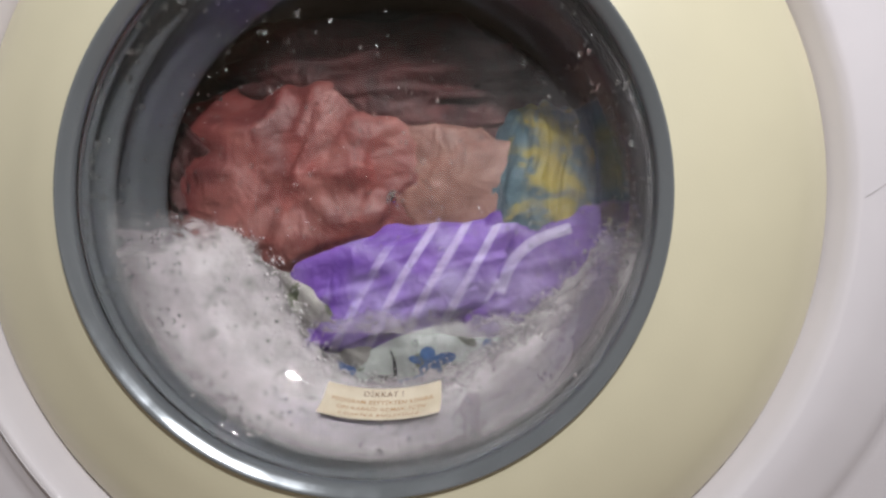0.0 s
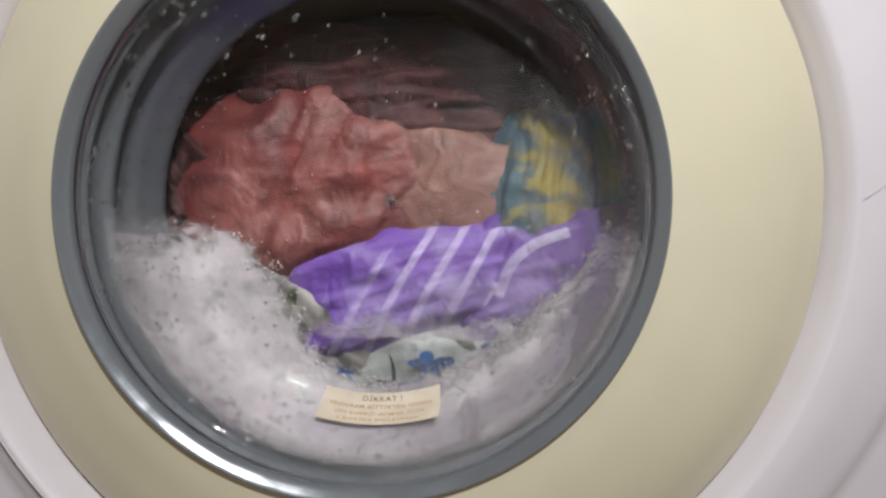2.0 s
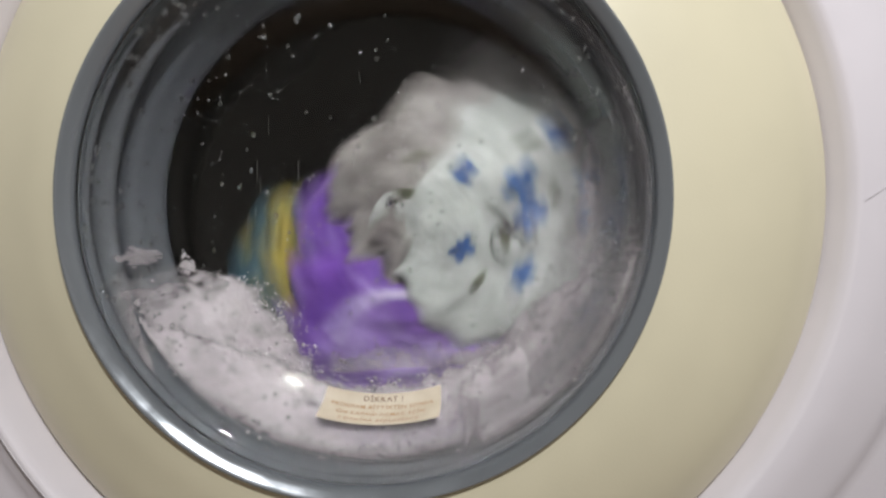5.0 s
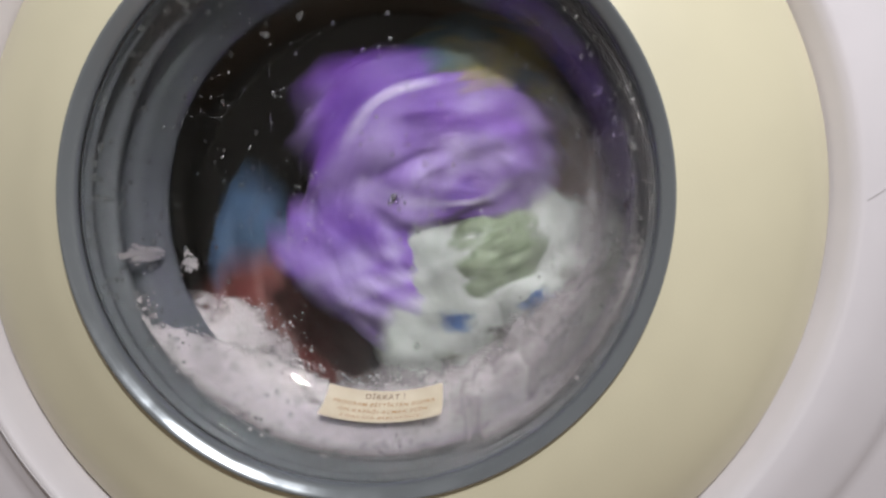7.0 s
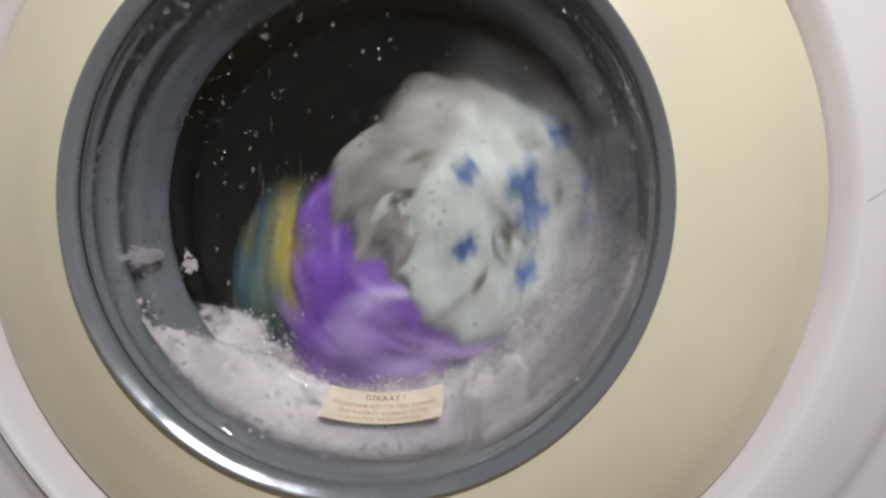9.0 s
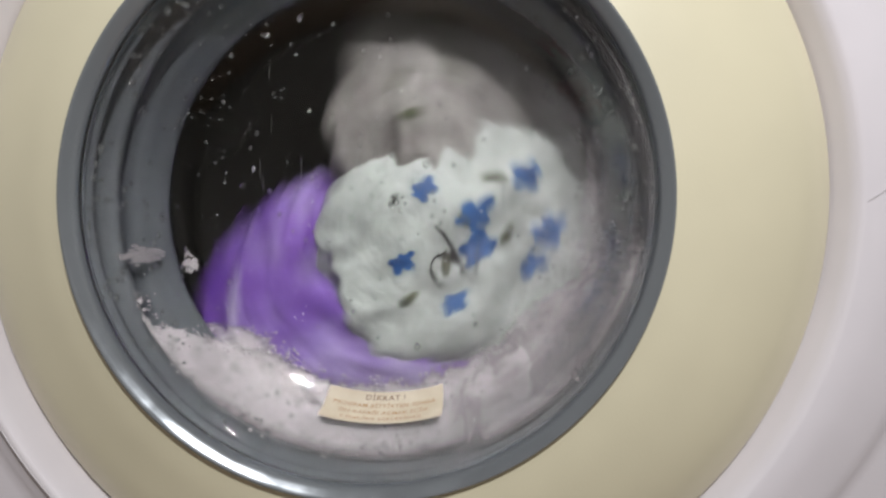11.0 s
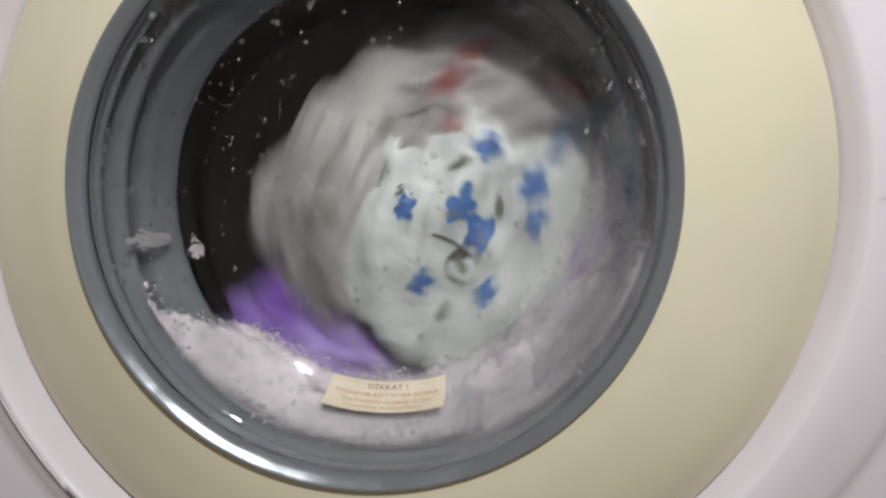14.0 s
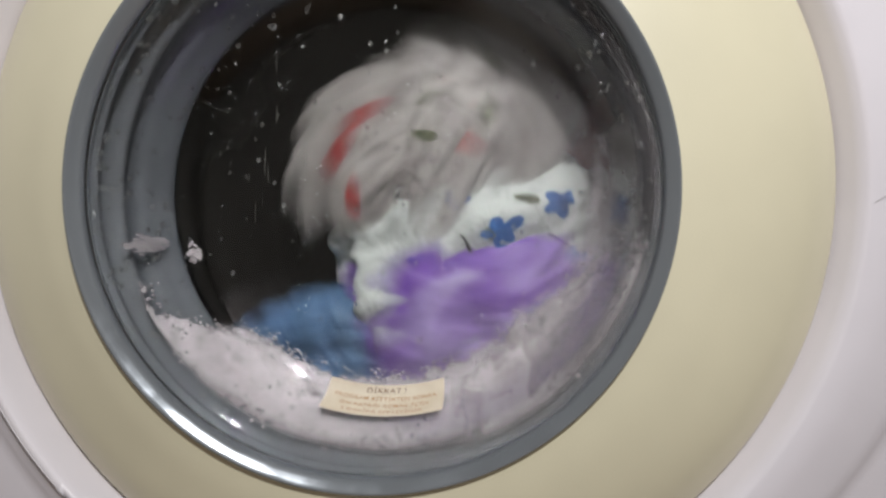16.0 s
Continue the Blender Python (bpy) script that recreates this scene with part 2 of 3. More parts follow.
def offset_line(line, d):
    """The line moved d metres along its normal, away from the viewer."""
    out = []
    for i, (r, y) in enumerate(line):
        r0, y0 = line[max(i - 1, 0)]
        r1, y1 = line[min(i + 1, len(line) - 1)]
        tr, ty = r1 - r0, y1 - y0
        n = math.hypot(tr, ty)
        out.append((max(r + d * ty / n, 0.001), y - d * tr / n))
    return out


bowl = lathe("door_glass", leaning(BOWL + offset_line(BOWL, 0.0035)[::-1]), GLASS, machine, "clear moulded glass porthole, wet inside", 192, closed=True)
bowl.visible_shadow = False

# rubber boot between door and drum
GASKET = smooth_line([(0.158, 0.0155), (0.1555, 0.0150), (0.1530, 0.0165), (0.1520, 0.0190), (0.1545, 0.0225), (0.1555, 0.0270), (0.1520, 0.0310), (0.1480, 0.0330),
                      (0.1475, 0.0365), (0.1505, 0.0410), (0.1490, 0.0460), (0.1440, 0.0495), (0.1400, 0.0540), (0.1350, 0.0595), (0.1355, 0.0650), (0.1400, 0.0680),
                      (0.150, 0.072), (0.156, 0.080), (0.170, 0.084)], 4)
lathe("door_gasket", [(r + 0.008 * min(max((y - 0.02) / 0.04, 0), 1), y + 0.004 * min(max((y - 0.04) / 0.02, 0), 1), 0.012 * min(max((y - 0.014) / 0.046, 0), 1), 0) for r, y in GASKET], RUBBER, machine,
      "grey rubber door gasket, wet", 160)
lathe("tub", [(0.2417, 0.049), (0.262, 0.06), (0.262, 0.44), (0.001, 0.45)], DARK, machine, "dark plastic tub", 96)
lathe("tub_front", [(0.1795, 0.091), (0.26, 0.088)], DARK, machine, "dark tub front", 96)


def make_drum():
    """The steel drum with three lifting ribs and pressed grooves."""
    prof = smooth_line([(0.178, 0.095), (0.200, 0.097), (0.232, 0.104), (0.238, 0.120), (0.238, 0.20), (0.238, 0.36), (0.225, 0.385),
                        (0.16, 0.392), (0.12, 0.380), (0.05, 0.384), (0.002, 0.386)], 4)
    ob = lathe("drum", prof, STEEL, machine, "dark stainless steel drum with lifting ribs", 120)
    for k in range(3):
        verts, faces = [], []
        base = 2 * math.pi * k / 3 + 0.4
        for y, s in ((0.12, 0.55), (0.15, 1.0), (0.25, 1.05), (0.34, 1.0), (0.375, 0.55)):
            for j in range(9):
                u = (j - 4) / 4
                a = base + u * 0.16
                r = 0.237 - 0.048 * s * (1 - abs(u) ** 2.2)
                verts.append((r * math.cos(a), y, r * math.sin(a)))
        for i in range(4):
            for j in range(8):
                faces.append((i * 9 + j, i * 9 + j + 1, (i + 1) * 9 + j + 1, (i + 1) * 9 + j))
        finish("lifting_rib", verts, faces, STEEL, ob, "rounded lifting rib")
    return ob


drum = make_drum()


# ---- sticker on the glass ----
def on_bowl(u, s, lift):
    """A point of the glass: u metres along the arc from straight down, s metres of arc length down the profile."""
    line = offset_line(BOWL, -lift)
    # the sticker sits a little low and askew
    s = 0.0042 + 0.92 * s - 0.03 * u
    acc, place = 0.0, None
    start = next(i for i, (r, y) in enumerate(BOWL) if r < 0.1142)
    i = start
    while i > 0:
        r0, y0 = line[i]
        r1, y1 = line[i - 1]
        d = math.hypot(r1 - r0, y1 - y0)
        if acc + d >= s:
            f = (s - acc) / d
            place = (r0 + (r1 - r0) * f, y0 + (y1 - y0) * f)
            break
        acc += d
        i -= 1
    r, y = place
    a = -math.pi / 2 - 0.022 + u / (0.4 * 0.121 + 0.6 * r)
    return (r * math.cos(a) + drift(y), y, r * math.sin(a))


def sticker():
    thing = tagged(new("warning_sticker"), "worn cream paper warning sticker on the door glass", "sticker")
    thing.location = (0, 0, DZ)
    nx, nz = 40, 14
    verts, faces = [], []
    for j in range(nz + 1):
        for i in range(nx + 1):
            u = (i / nx - 0.5) * 0.0705
            s = 0.0004 + j / nz * 0.0246
            if j == 0 or j == nz:
                u *= 0.985
            verts.append(on_bowl(u, s, 0.0004))
    for j in range(nz):
        for i in range(nx):
            a = j * (nx + 1) + i
            faces.append((a, a + 1, a + nx + 2, a + nx + 1))
    finish("paper", verts, faces, PAPER, thing)
    for text, s0, size, ink in (("DİKKAT !", 0.0058, 0.0046, INK_BROWN), ("PROGRAM BİTTİKTEN SONRA", 0.0110, 0.0036, INK_ORANGE),
                                ("ÖN KAPAĞI AÇMAK İÇİN", 0.0162, 0.0036, INK_ORANGE), ("2 DAKİKA BEKLEYİNİZ.", 0.0215, 0.0036, INK_ORANGE)):
        cu = bpy.data.curves.new("line", "FONT")
        cu.body, cu.size, cu.align_x, cu.space_character = text, size, "CENTER", 1.12
        cu.offset = 0.00002
        tmp = new("line", cu)
        bpy.context.view_layer.update()
        me = bpy.data.meshes.new_from_object(tmp.evaluated_get(bpy.context.evaluated_depsgraph_get()))
        bpy.data.objects.remove(tmp)
        bm = bmesh.new()
        bm.from_mesh(me)
        bmesh.ops.subdivide_edges(bm, edges=[e for e in bm.edges if e.calc_length() > 0.0015], cuts=1)
        for v in bm.verts:
            v.co = on_bowl(v.co.x * 1.12, min(max(s0 - v.co.y, 0.0005), 0.0248), 0.0007)
        bm.to_mesh(me)
        bm.free()
        me.materials.clear()
        me.materials.append(ink)
        ob = new("printed_line", me)
        ob.parent = thing
    return thing


sticker()


# ---- suds ----
def suds_patch(name, a0, a1, top, bottom, material, seed, label, lift=0.006, na=220, ns=46, thick=0.0014, bubbles=900):
    """Froth lying against the back of the glass from angle a0 to a1 (degrees). top, bottom: radius at an angle."""
    line = offset_line(BOWL, 0.0035 + lift)
    full = []
    rs = [r for r, y in line][::-1]
    ys = [y for r, y in line][::-1]
    verts, faces = [], []
    for i in range(na + 1):
        deg = a0 + (a1 - a0) * i / na
        a = radians(deg)
        end = min(1.0, 8.0 * min(i, na - i) / na + 0.05)
        for j in range(ns + 1):
            f = j / ns
            n1 = noise.noise(Vector((deg * 0.06, seed, 0))) + 0.5 * noise.noise(Vector((deg * 0.25, seed, 3))) + 0.3 * noise.noise(Vector((deg * 0.8, seed, 7)))
            hi = top(deg) + 0.007 * n1
            r = hi + (bottom(deg) - hi) * f
            y = float(np.interp(r, rs, ys))
            q = Vector((r * math.cos(a) * 60, seed, r * math.sin(a) * 60))
            puff = 0.5 + 0.5 * noise.noise(q) + 0.14 * noise.noise(q * 3.1)
            y += (1 - puff) * thick * 1.6 + (1 - end) * 0.004 + (0.005 if j == 0 else 0)
            verts.append((r * math.cos(a) + drift(y), y, r * math.sin(a)))
            froth = 0.5 * noise.noise(q * 2.2 + Vector((0, 9, 0))) + 0.4 * noise.noise(q * 6 + Vector((0, 4, 0)))
            full.append(min(max(min(j / 7.0, min(i, na - i) / 22.0 * 1.5) + froth * 0.9 - 0.12, 0.0), 1.0) * min(1.0, (ns - j) / 6.0) ** 0.7)
    for i in range(na):
        for j in range(ns):
            b = i * (ns + 1) + j
            faces.append((b, b + 1, b + ns + 2, b + ns + 1))
    # single bubbles, thickest along the upper edge
    rng = random.Random(int(seed * 10))
    bm = bmesh.new()
    bmesh.ops.create_icosphere(bm, subdivisions=1, radius=1.0)
    ball, tris = [v.co.copy() for v in bm.verts], [tuple(v.index for v in f.verts) for f in bm.faces]
    bm.free()
    for k in range(bubbles):
        i = rng.randrange(4, na - 4)
        j = min(int(abs(rng.gauss(0, 0.13 if k % 3 else 0.6)) * ns), ns)
        c = verts[i * (ns + 1) + j]
        size = rng.uniform(0.0003, 0.0012) * (0.6 + 0.8 * rng.random() ** 4)
        out = rng.uniform(0.97, 1.0) if j < 3 else 1.0
        b = len(verts)
        for q in ball:
            verts.append((c[0] * out + q.x * size, c[1] - size * 0.2 + q.y * size, c[2] * out + q.z * size))
        faces += [tuple(b + n for n in f) for f in tris]
    ob = tagged(finish(name, verts, faces, material), label, "foam", kind="stuff")
    full += [1.0] * (len(verts) - len(full))
    layer = ob.data.attributes.new("thickness", "FLOAT", "POINT")
    layer.data.foreach_set("value", full)
    ob.location = (0, 0, DZ)
    return ob


def curve_of(*pts):
    xs, vs = [p[0] for p in pts], [p[1] for p in pts]
    return lambda d: float(np.interp(d, xs, vs))


suds_low = suds_patch("suds", 200, 358, curve_of((200, 0.1470), (210, 0.143), (218, 0.137), (230, 0.118), (251, 0.116), (267, 0.112), (285, 0.108), (300, 0.105), (315, 0.106), (330, 0.113), (345, 0.128), (358, 0.143)),
                      curve_of((200, 0.1485), (358, 0.1475)), FOAM, 3.1, "lilac-white detergent suds under the door glass", lift=0.0068)
suds_high = suds_patch("suds", 182, 350, curve_of((182, 0.138), (184, 0.127), (188, 0.110), (195, 0.092), (210, 0.084), (225, 0.087), (246, 0.099), (256, 0.112), (270, 0.119), (283, 0.116),
                                                  (295, 0.108), (311, 0.110), (325, 0.120), (350, 0.140)),
                       curve_of((182, 0.1490), (350, 0.1480)), FOAM, 9.4, "thick lilac-white detergent suds heaped against the glass", lift=0.0042)
suds_patch("suds", 286, 356, curve_of((286, 0.124), (300, 0.115), (316, 0.112), (330, 0.121), (345, 0.137), (356, 0.147)), curve_of((286, 0.149), (356, 0.149)), FOAM, 6.2,
           "lilac-white suds gathered low against the glass", lift=0.0030, na=120, bubbles=220)
film_right = suds_patch("suds_film", 306, 385, curve_of((306, 0.104), (330, 0.100), (350, 0.108), (372, 0.120), (385, 0.135)), curve_of((306, 0.146), (385, 0.146)), FILM, 5.7,
                        "thin streaky suds film on the glass", lift=0.0022, thick=0.0008, bubbles=60)
suds_edge = suds_patch("suds_film", 236, 318, curve_of((236, 0.084), (255, 0.073), (270, 0.070), (290, 0.076), (305, 0.088), (318, 0.104)), curve_of((236, 0.098), (255, 0.087), (270, 0.084), (290, 0.090), (318, 0.120)), FILM, 7.3,
                       "bubbly thin edge of the suds on the glass", lift=0.0018, thick=0.0008, bubbles=220)
# soapy film whose painted haze also lightens the dim right side
haze = lathe("soapy_film_veil", leaning(offset_line(BOWL, 0.0043)), HAZE, None, "", 160)
tagged(haze, "thin soapy water film on the glass, its pale veil also brightening the right side", "foam", kind="stuff")
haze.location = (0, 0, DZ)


def suds_clot(place, half, seed, lean=0.0):
    """A clot of froth stuck to the glass: a handful of bubbles."""
    rng = random.Random(seed)
    bm = bmesh.new()
    bmesh.ops.create_icosphere(bm, subdivisions=2, radius=1.0)
    ball, tris = [v.co.copy() for v in bm.verts], [tuple(v.index for v in f.verts) for f in bm.faces]
    bm.free()
    verts, faces = [], []
    for k in range(70):
        a, d = rng.uniform(0, 2 * math.pi), math.sqrt(rng.random())
        size = rng.uniform(0.0007, 0.0020) * (1.25 - 0.7 * d)
        x, z = half[0] * d * math.cos(a), half[1] * d * math.sin(a) * (1 + 0.3 * math.sin(3 * a + seed))
        b = len(verts)
        for q in ball:
            verts.append((x + q.x * size, lean * (x + q.x * size) + q.y * size * 0.5, z + q.z * size))
        faces += [tuple(b + n for n in f) for f in tris]
    ob = tagged(finish("suds_clot", verts, faces, FOAM), "small clot of white suds on the glass", "foam", "suds clots", kind="stuff")
    ob.data.attributes.new("thickness", "FLOAT", "POINT").data.foreach_set("value", [0.72] * len(verts))
    ob.location = (place[0], place[1], DZ + place[2])


suds_clot((-0.1325, 0.037, -0.033), (0.0058, 0.0050), 1, 2.6)
suds_clot((-0.1160, 0.0650, -0.039), (0.0050, 0.0065), 2)


def droplets():
    """Beads of water on the inner face of the glass, thickest along the edges."""
    rng = random.Random(4)
    line = offset_line(BOWL, 0.0045)
    verts, faces = [], []
    bm = bmesh.new()
    bmesh.ops.create_icosphere(bm, subdivisions=2, radius=1.0)
    bm.verts.ensure_lookup_table()
    ball = [v.co.copy() for v in bm.verts]
    tris = [tuple(v.index for v in f.verts) for f in bm.faces]
    bm.free()
    for k in range(760):
        a = rng.uniform(-0.5, math.pi + 0.6) if k < 430 else rng.uniform(0, 2 * math.pi)
        r, y = line[min(int(abs(rng.gauss(0, 0.45)) * len(line)), len(line) - 2)] if rng.random() < 0.6 else rng.choice(line[:-4])
        size = rng.uniform(0.0005, 0.0013) * (1 + 0.8 * rng.random() ** 5)
        b = len(verts)
        for q in ball:
            verts.append((r * math.cos(a) + drift(y) + q.x * size, y + q.y * size * 0.42, r * math.sin(a) + q.z * size * 1.2))
        faces += [tuple(b + i for i in f) for f in tris]
    for k in range(24):
        # drops that have run down in thin vertical trails
        x, z, long = rng.uniform(-0.11, 0.11), rng.uniform(-0.02, 0.10), rng.uniform(0.002, 0.010)
        r = math.hypot(x, z)
        if r > 0.118:
            continue
        y = float(np.interp(r, [q[0] for q in line[::-1]], [q[1] for q in line[::-1]]))
        b = len(verts)
        for q in ball:
            verts.append((x + drift(y) + q.x * 0.00038, y + q.y * 0.0003, z + q.z * long))
        faces += [tuple(b + i for i in f) for f in tris]
    ob = tagged(finish("water_droplets", verts, faces, WATER), "clear beads of water on the inside of the glass", "water", kind="stuff")
    ob.location = (0, 0, DZ)
    ob.visible_shadow = False


def suds_and_glint_specks():
    """White specks in loose swarms on the glass: froth bubbles, and glints painted white."""
    rng = random.Random(11)
    line = offset_line(BOWL, 0.0048)
    rs, ys = [q[0] for q in line[::-1]], [q[1] for q in line[::-1]]
    bm = bmesh.new()
    bmesh.ops.create_icosphere(bm, subdivisions=1, radius=1.0)
    ball, tris = [v.co.copy() for v in bm.verts], [tuple(v.index for v in f.verts) for f in bm.faces]
    bm.free()
    verts, faces = [], []
    for swarm in range(70):
        a = rng.uniform(math.radians(-75), math.radians(250))
        d = rng.uniform(0.035, 0.139)
        for k in range(rng.randrange(1, 6)):
            x = d * math.cos(a) + rng.gauss(0, 0.0045)
            z = d * math.sin(a) + rng.gauss(0, 0.0045)
            r = min(math.hypot(x, z), 0.141)
            y = float(np.interp(r, rs, ys))
            size = rng.uniform(0.00018, 0.00042) * (1 + 0.7 * rng.random() ** 6)
            b = len(verts)
            for q in ball:
                verts.append((x + drift(y) + q.x * size, y + q.y * size * 0.6, z + q.z * size * 1.25))
            faces += [tuple(b + i for i in f) for f in tris]
    ob = tagged(finish("suds_and_glint_specks", verts, faces, SPECK), "scattered white specks on the glass: suds bubbles and painted glints", "foam", kind="stuff")
    ob.location = (0, 0, DZ)


droplets()
suds_and_glint_specks()


# ---- the laundry ----
def lump(name, half, seed, material, label, fold=0.16, turn=0.0, folds=2.6):
    """A wadded wet garment: half sizes in metres across, deep, up; folds run along turn degrees."""
    bm = bmesh.new()
    bmesh.ops.create_icosphere(bm, subdivisions=6, radius=1.0)
    c, s = math.cos(radians(turn)), math.sin(radians(turn))
    off = Vector((seed * 3.7, seed * 1.9, seed * 5.3))
    for v in bm.verts:
        n = v.co.normalized()
        p = Vector((n.x * c + n.z * s, n.y, -n.x * s + n.z * c))
        warp = noise.noise_vector(p * 1.2 + off) * 0.55
        q = Vector((p.x * 0.75, p.y * 1.3, p.z * folds)) + warp
        soft = noise.noise(q * 1.2 + off)
        ridge = 1 - 2 * abs(noise.noise(q * 1.6 + off * 2))
        ridge2 = 1 - 2 * abs(noise.noise(q * 3.4 + off))
        body = 1 + 0.22 * noise.noise(n * 1.4 + off) + 0.10 * noise.noise(n * 3.2 + off)
        d = body + fold * (1.1 * soft + 0.6 * ridge + 0.22 * ridge2) - fold * 0.36
        sq = (abs(n.x) ** 2.6 + abs(n.z) ** 2.6 + abs(n.y) ** 2.6) ** (-1 / 2.6)
        v.co = Vector((n.x * half[0], n.y * half[1], n.z * half[2])) * d * sq
    me = bpy.data.meshes.new(name)
    bm.to_mesh(me)
    bm.free()
    me.materials.append(material)
    for p in me.polygons:
        p.use_smooth = True
    ob = tagged(new(name, me), label, "laundry", "laundry in the drum")
    ob.shadow_terminator_geometry_offset = 0.3
    return ob


def print_patch(ob, name, outline, material, label=""):
    """A printed shape on the front of a garment: outline points (x, z) in its plane, laid on the folds."""
    dg = bpy.context.evaluated_depsgraph_get()
    bm = bmesh.new()
    vs = [bm.verts.new((x, 0, z)) for x, z in outline]
    bm.faces.new(vs)
    bmesh.ops.triangulate(bm, faces=bm.faces[:])
    for k in range(3):
        long = [e for e in bm.edges if e.calc_length() > 0.003]
        if long:
            bmesh.ops.subdivide_edges(bm, edges=long, cuts=1)
            bmesh.ops.triangulate(bm, faces=[f for f in bm.faces if len(f.verts) > 3])
    for v in bm.verts:
        hit, place, nrm, _ = ob.ray_cast(Vector((v.co.x, -0.3, v.co.z)), Vector((0, 1, 0)))
        v.co.y = place.y - 0.0008 if hit else 0.0
    me = bpy.data.meshes.new(name)
    bm.to_mesh(me)
    bm.free()
    me.materials.append(material)
    part_ob = new(name, me)
    part_ob.parent = ob
    if label:
        part_ob["label"] = label


def leaf(x, z, long, wide, deg, n=10):
    """A pointed oval outline."""
    c, s = math.cos(radians(deg)), math.sin(radians(deg))
    pts = []
    for k in range(n):
        a = 2 * math.pi * k / n
        u, v = long * math.cos(a), wide * math.sin(a) * (1 - 0.3 * math.cos(a))
        pts.append((x + u * c - v * s, z + u * s + v * c))
    return pts


def blossom(x, z, r, deg, n=40):
    """A ragged five-petalled outline."""
    pts = []
    for k in range(n):
        a = 2 * math.pi * k / n
        d = r * (0.42 + 0.55 * abs(math.cos(2.5 * a)) ** 0.9) * (1 + 0.3 * math.sin(a + deg) + 0.12 * math.sin(3 * a + deg))
        pts.append((x + 1.15 * d * math.cos(a + radians(deg)), z + 0.85 * d * math.sin(a + radians(deg))))
    return pts


def stroke(pts, w):
    """A thin curved line through points, as an outline."""
    line = smooth_line(pts, 6)
    left, right = [], []
    for i, (x, z) in enumerate(line):
        x0, z0 = line[max(i - 1, 0)]
        x1, z1 = line[min(i + 1, len(line) - 1)]
        n = math.hypot(x1 - x0, z1 - z0) or 1.0
        left.append((x - (z1 - z0) / n * w, z + (x1 - x0) / n * w))
        right.append((x + (z1 - z0) / n * w, z - (x1 - x0) / n * w))
    return left + right[::-1]


RED = fabric("salmon_red_cloth", srgb(126, 60, 57), srgb(92, 38, 39), bloom=srgb(140, 88, 82))
MAROON = fabric("maroon_lace", srgb(80, 36, 37), srgb(48, 19, 22), scale=60, wet=0.62)
BEIGE = fabric("tan_cloth", srgb(140, 98, 86), srgb(122, 80, 72))
YELLOW = fabric("yellow_and_blue_cloth", srgb(150, 132, 48), srgb(54, 84, 98), scale=19, edge=(0.49, 0.57))
TEAL = fabric("blue_teal_cloth", srgb(84, 112, 150), srgb(40, 72, 92), scale=15)
PURPLE = fabric("purple_cloth", srgb(116, 70, 166), srgb(88, 48, 140), bloom=srgb(176, 158, 200))
PSTRIPE = fabric("striped_purple_cloth", srgb(122, 82, 170), srgb(98, 58, 150), bloom=srgb(170, 154, 198), stripe=(17.0, -42, srgb(182, 166, 206)))
FLORAL = fabric("white_cotton", srgb(190, 193, 190), srgb(158, 160, 158))
FLORAL2 = fabric("greyish_white_cotton", srgb(156, 150, 147), srgb(118, 111, 109))
GREEN = fabric("pale_green_cloth", srgb(132, 144, 118), srgb(100, 112, 90))
BLUEPRINT = fabric("blue_print", srgb(46, 102, 168), srgb(28, 66, 122), scale=60)
LEAFPRINT = fabric("grey_green_print", srgb(98, 100, 78), srgb(70, 74, 62), scale=60)
REDPRINT = fabric("red_print", srgb(140, 42, 40), srgb(104, 28, 32), scale=60)
STEMPRINT = fabric("dark_line_print", srgb(52, 48, 50), srgb(40, 36, 40), scale=60)
TRIM = fabric("white_trim", srgb(186, 172, 204), srgb(160, 144, 186))

PIECES = {}
PIECES["red"] = lump("red_towel", (0.088, 0.034, 0.070), 1, RED, "soaked salmon-red cotton garment tumbling in the drum", 0.13, 60)
PIECES["maroon"] = lump("maroon_blouse", (0.104, 0.028, 0.054), 2, MAROON, "dark maroon lacy garment, soaked", 0.20, 20, 4)
PIECES["maroon2"] = lump("maroon_scarf", (0.036, 0.030, 0.034), 3, MAROON, "small dark maroon lacy wad", 0.22, 50, 3)
PIECES["beige"] = lump("tan_cloth", (0.050, 0.018, 0.046), 4, BEIGE, "small wet tan cloth", 0.06, 80)
PIECES["yellow"] = lump("yellow_shirt", (0.056, 0.024, 0.036), 5, YELLOW, "yellow, blue and teal patterned garment", 0.12, 10, 3)
PIECES["teal"] = lump("blue_shirt", (0.094, 0.028, 0.038), 6, TEAL, "blue and teal thin garment, soaked", 0.12, 5, 3.4)
PIECES["pstripe"] = lump("striped_purple_shirt", (0.090, 0.026, 0.038), 7, PSTRIPE, "purple garment with thin pale stripes", 0.085, 15)
PIECES["purple"] = lump("purple_shirt", (0.080, 0.030, 0.056), 8, PURPLE, "plain purple garment with white trim", 0.15, 30)
PIECES["white"] = lump("floral_sheet", (0.100, 0.036, 0.078), 9, FLORAL, "white cotton sheet with blue flower print", 0.11, 25)
PIECES["white2"] = lump("floral_pillowcase", (0.096, 0.030, 0.064), 10, FLORAL2, "greyish-white cotton pillowcase with leaf print", 0.14, 15, 4)
PIECES["green"] = lump("pale_green_cloth", (0.034, 0.018, 0.026), 11, GREEN, "small pale green cloth", 0.12, 0)
PIECES["redprint"] = lump("red_print_shirt", (0.072, 0.026, 0.050), 12, FLORAL2, "white garment with red print", 0.16, 20, 4)

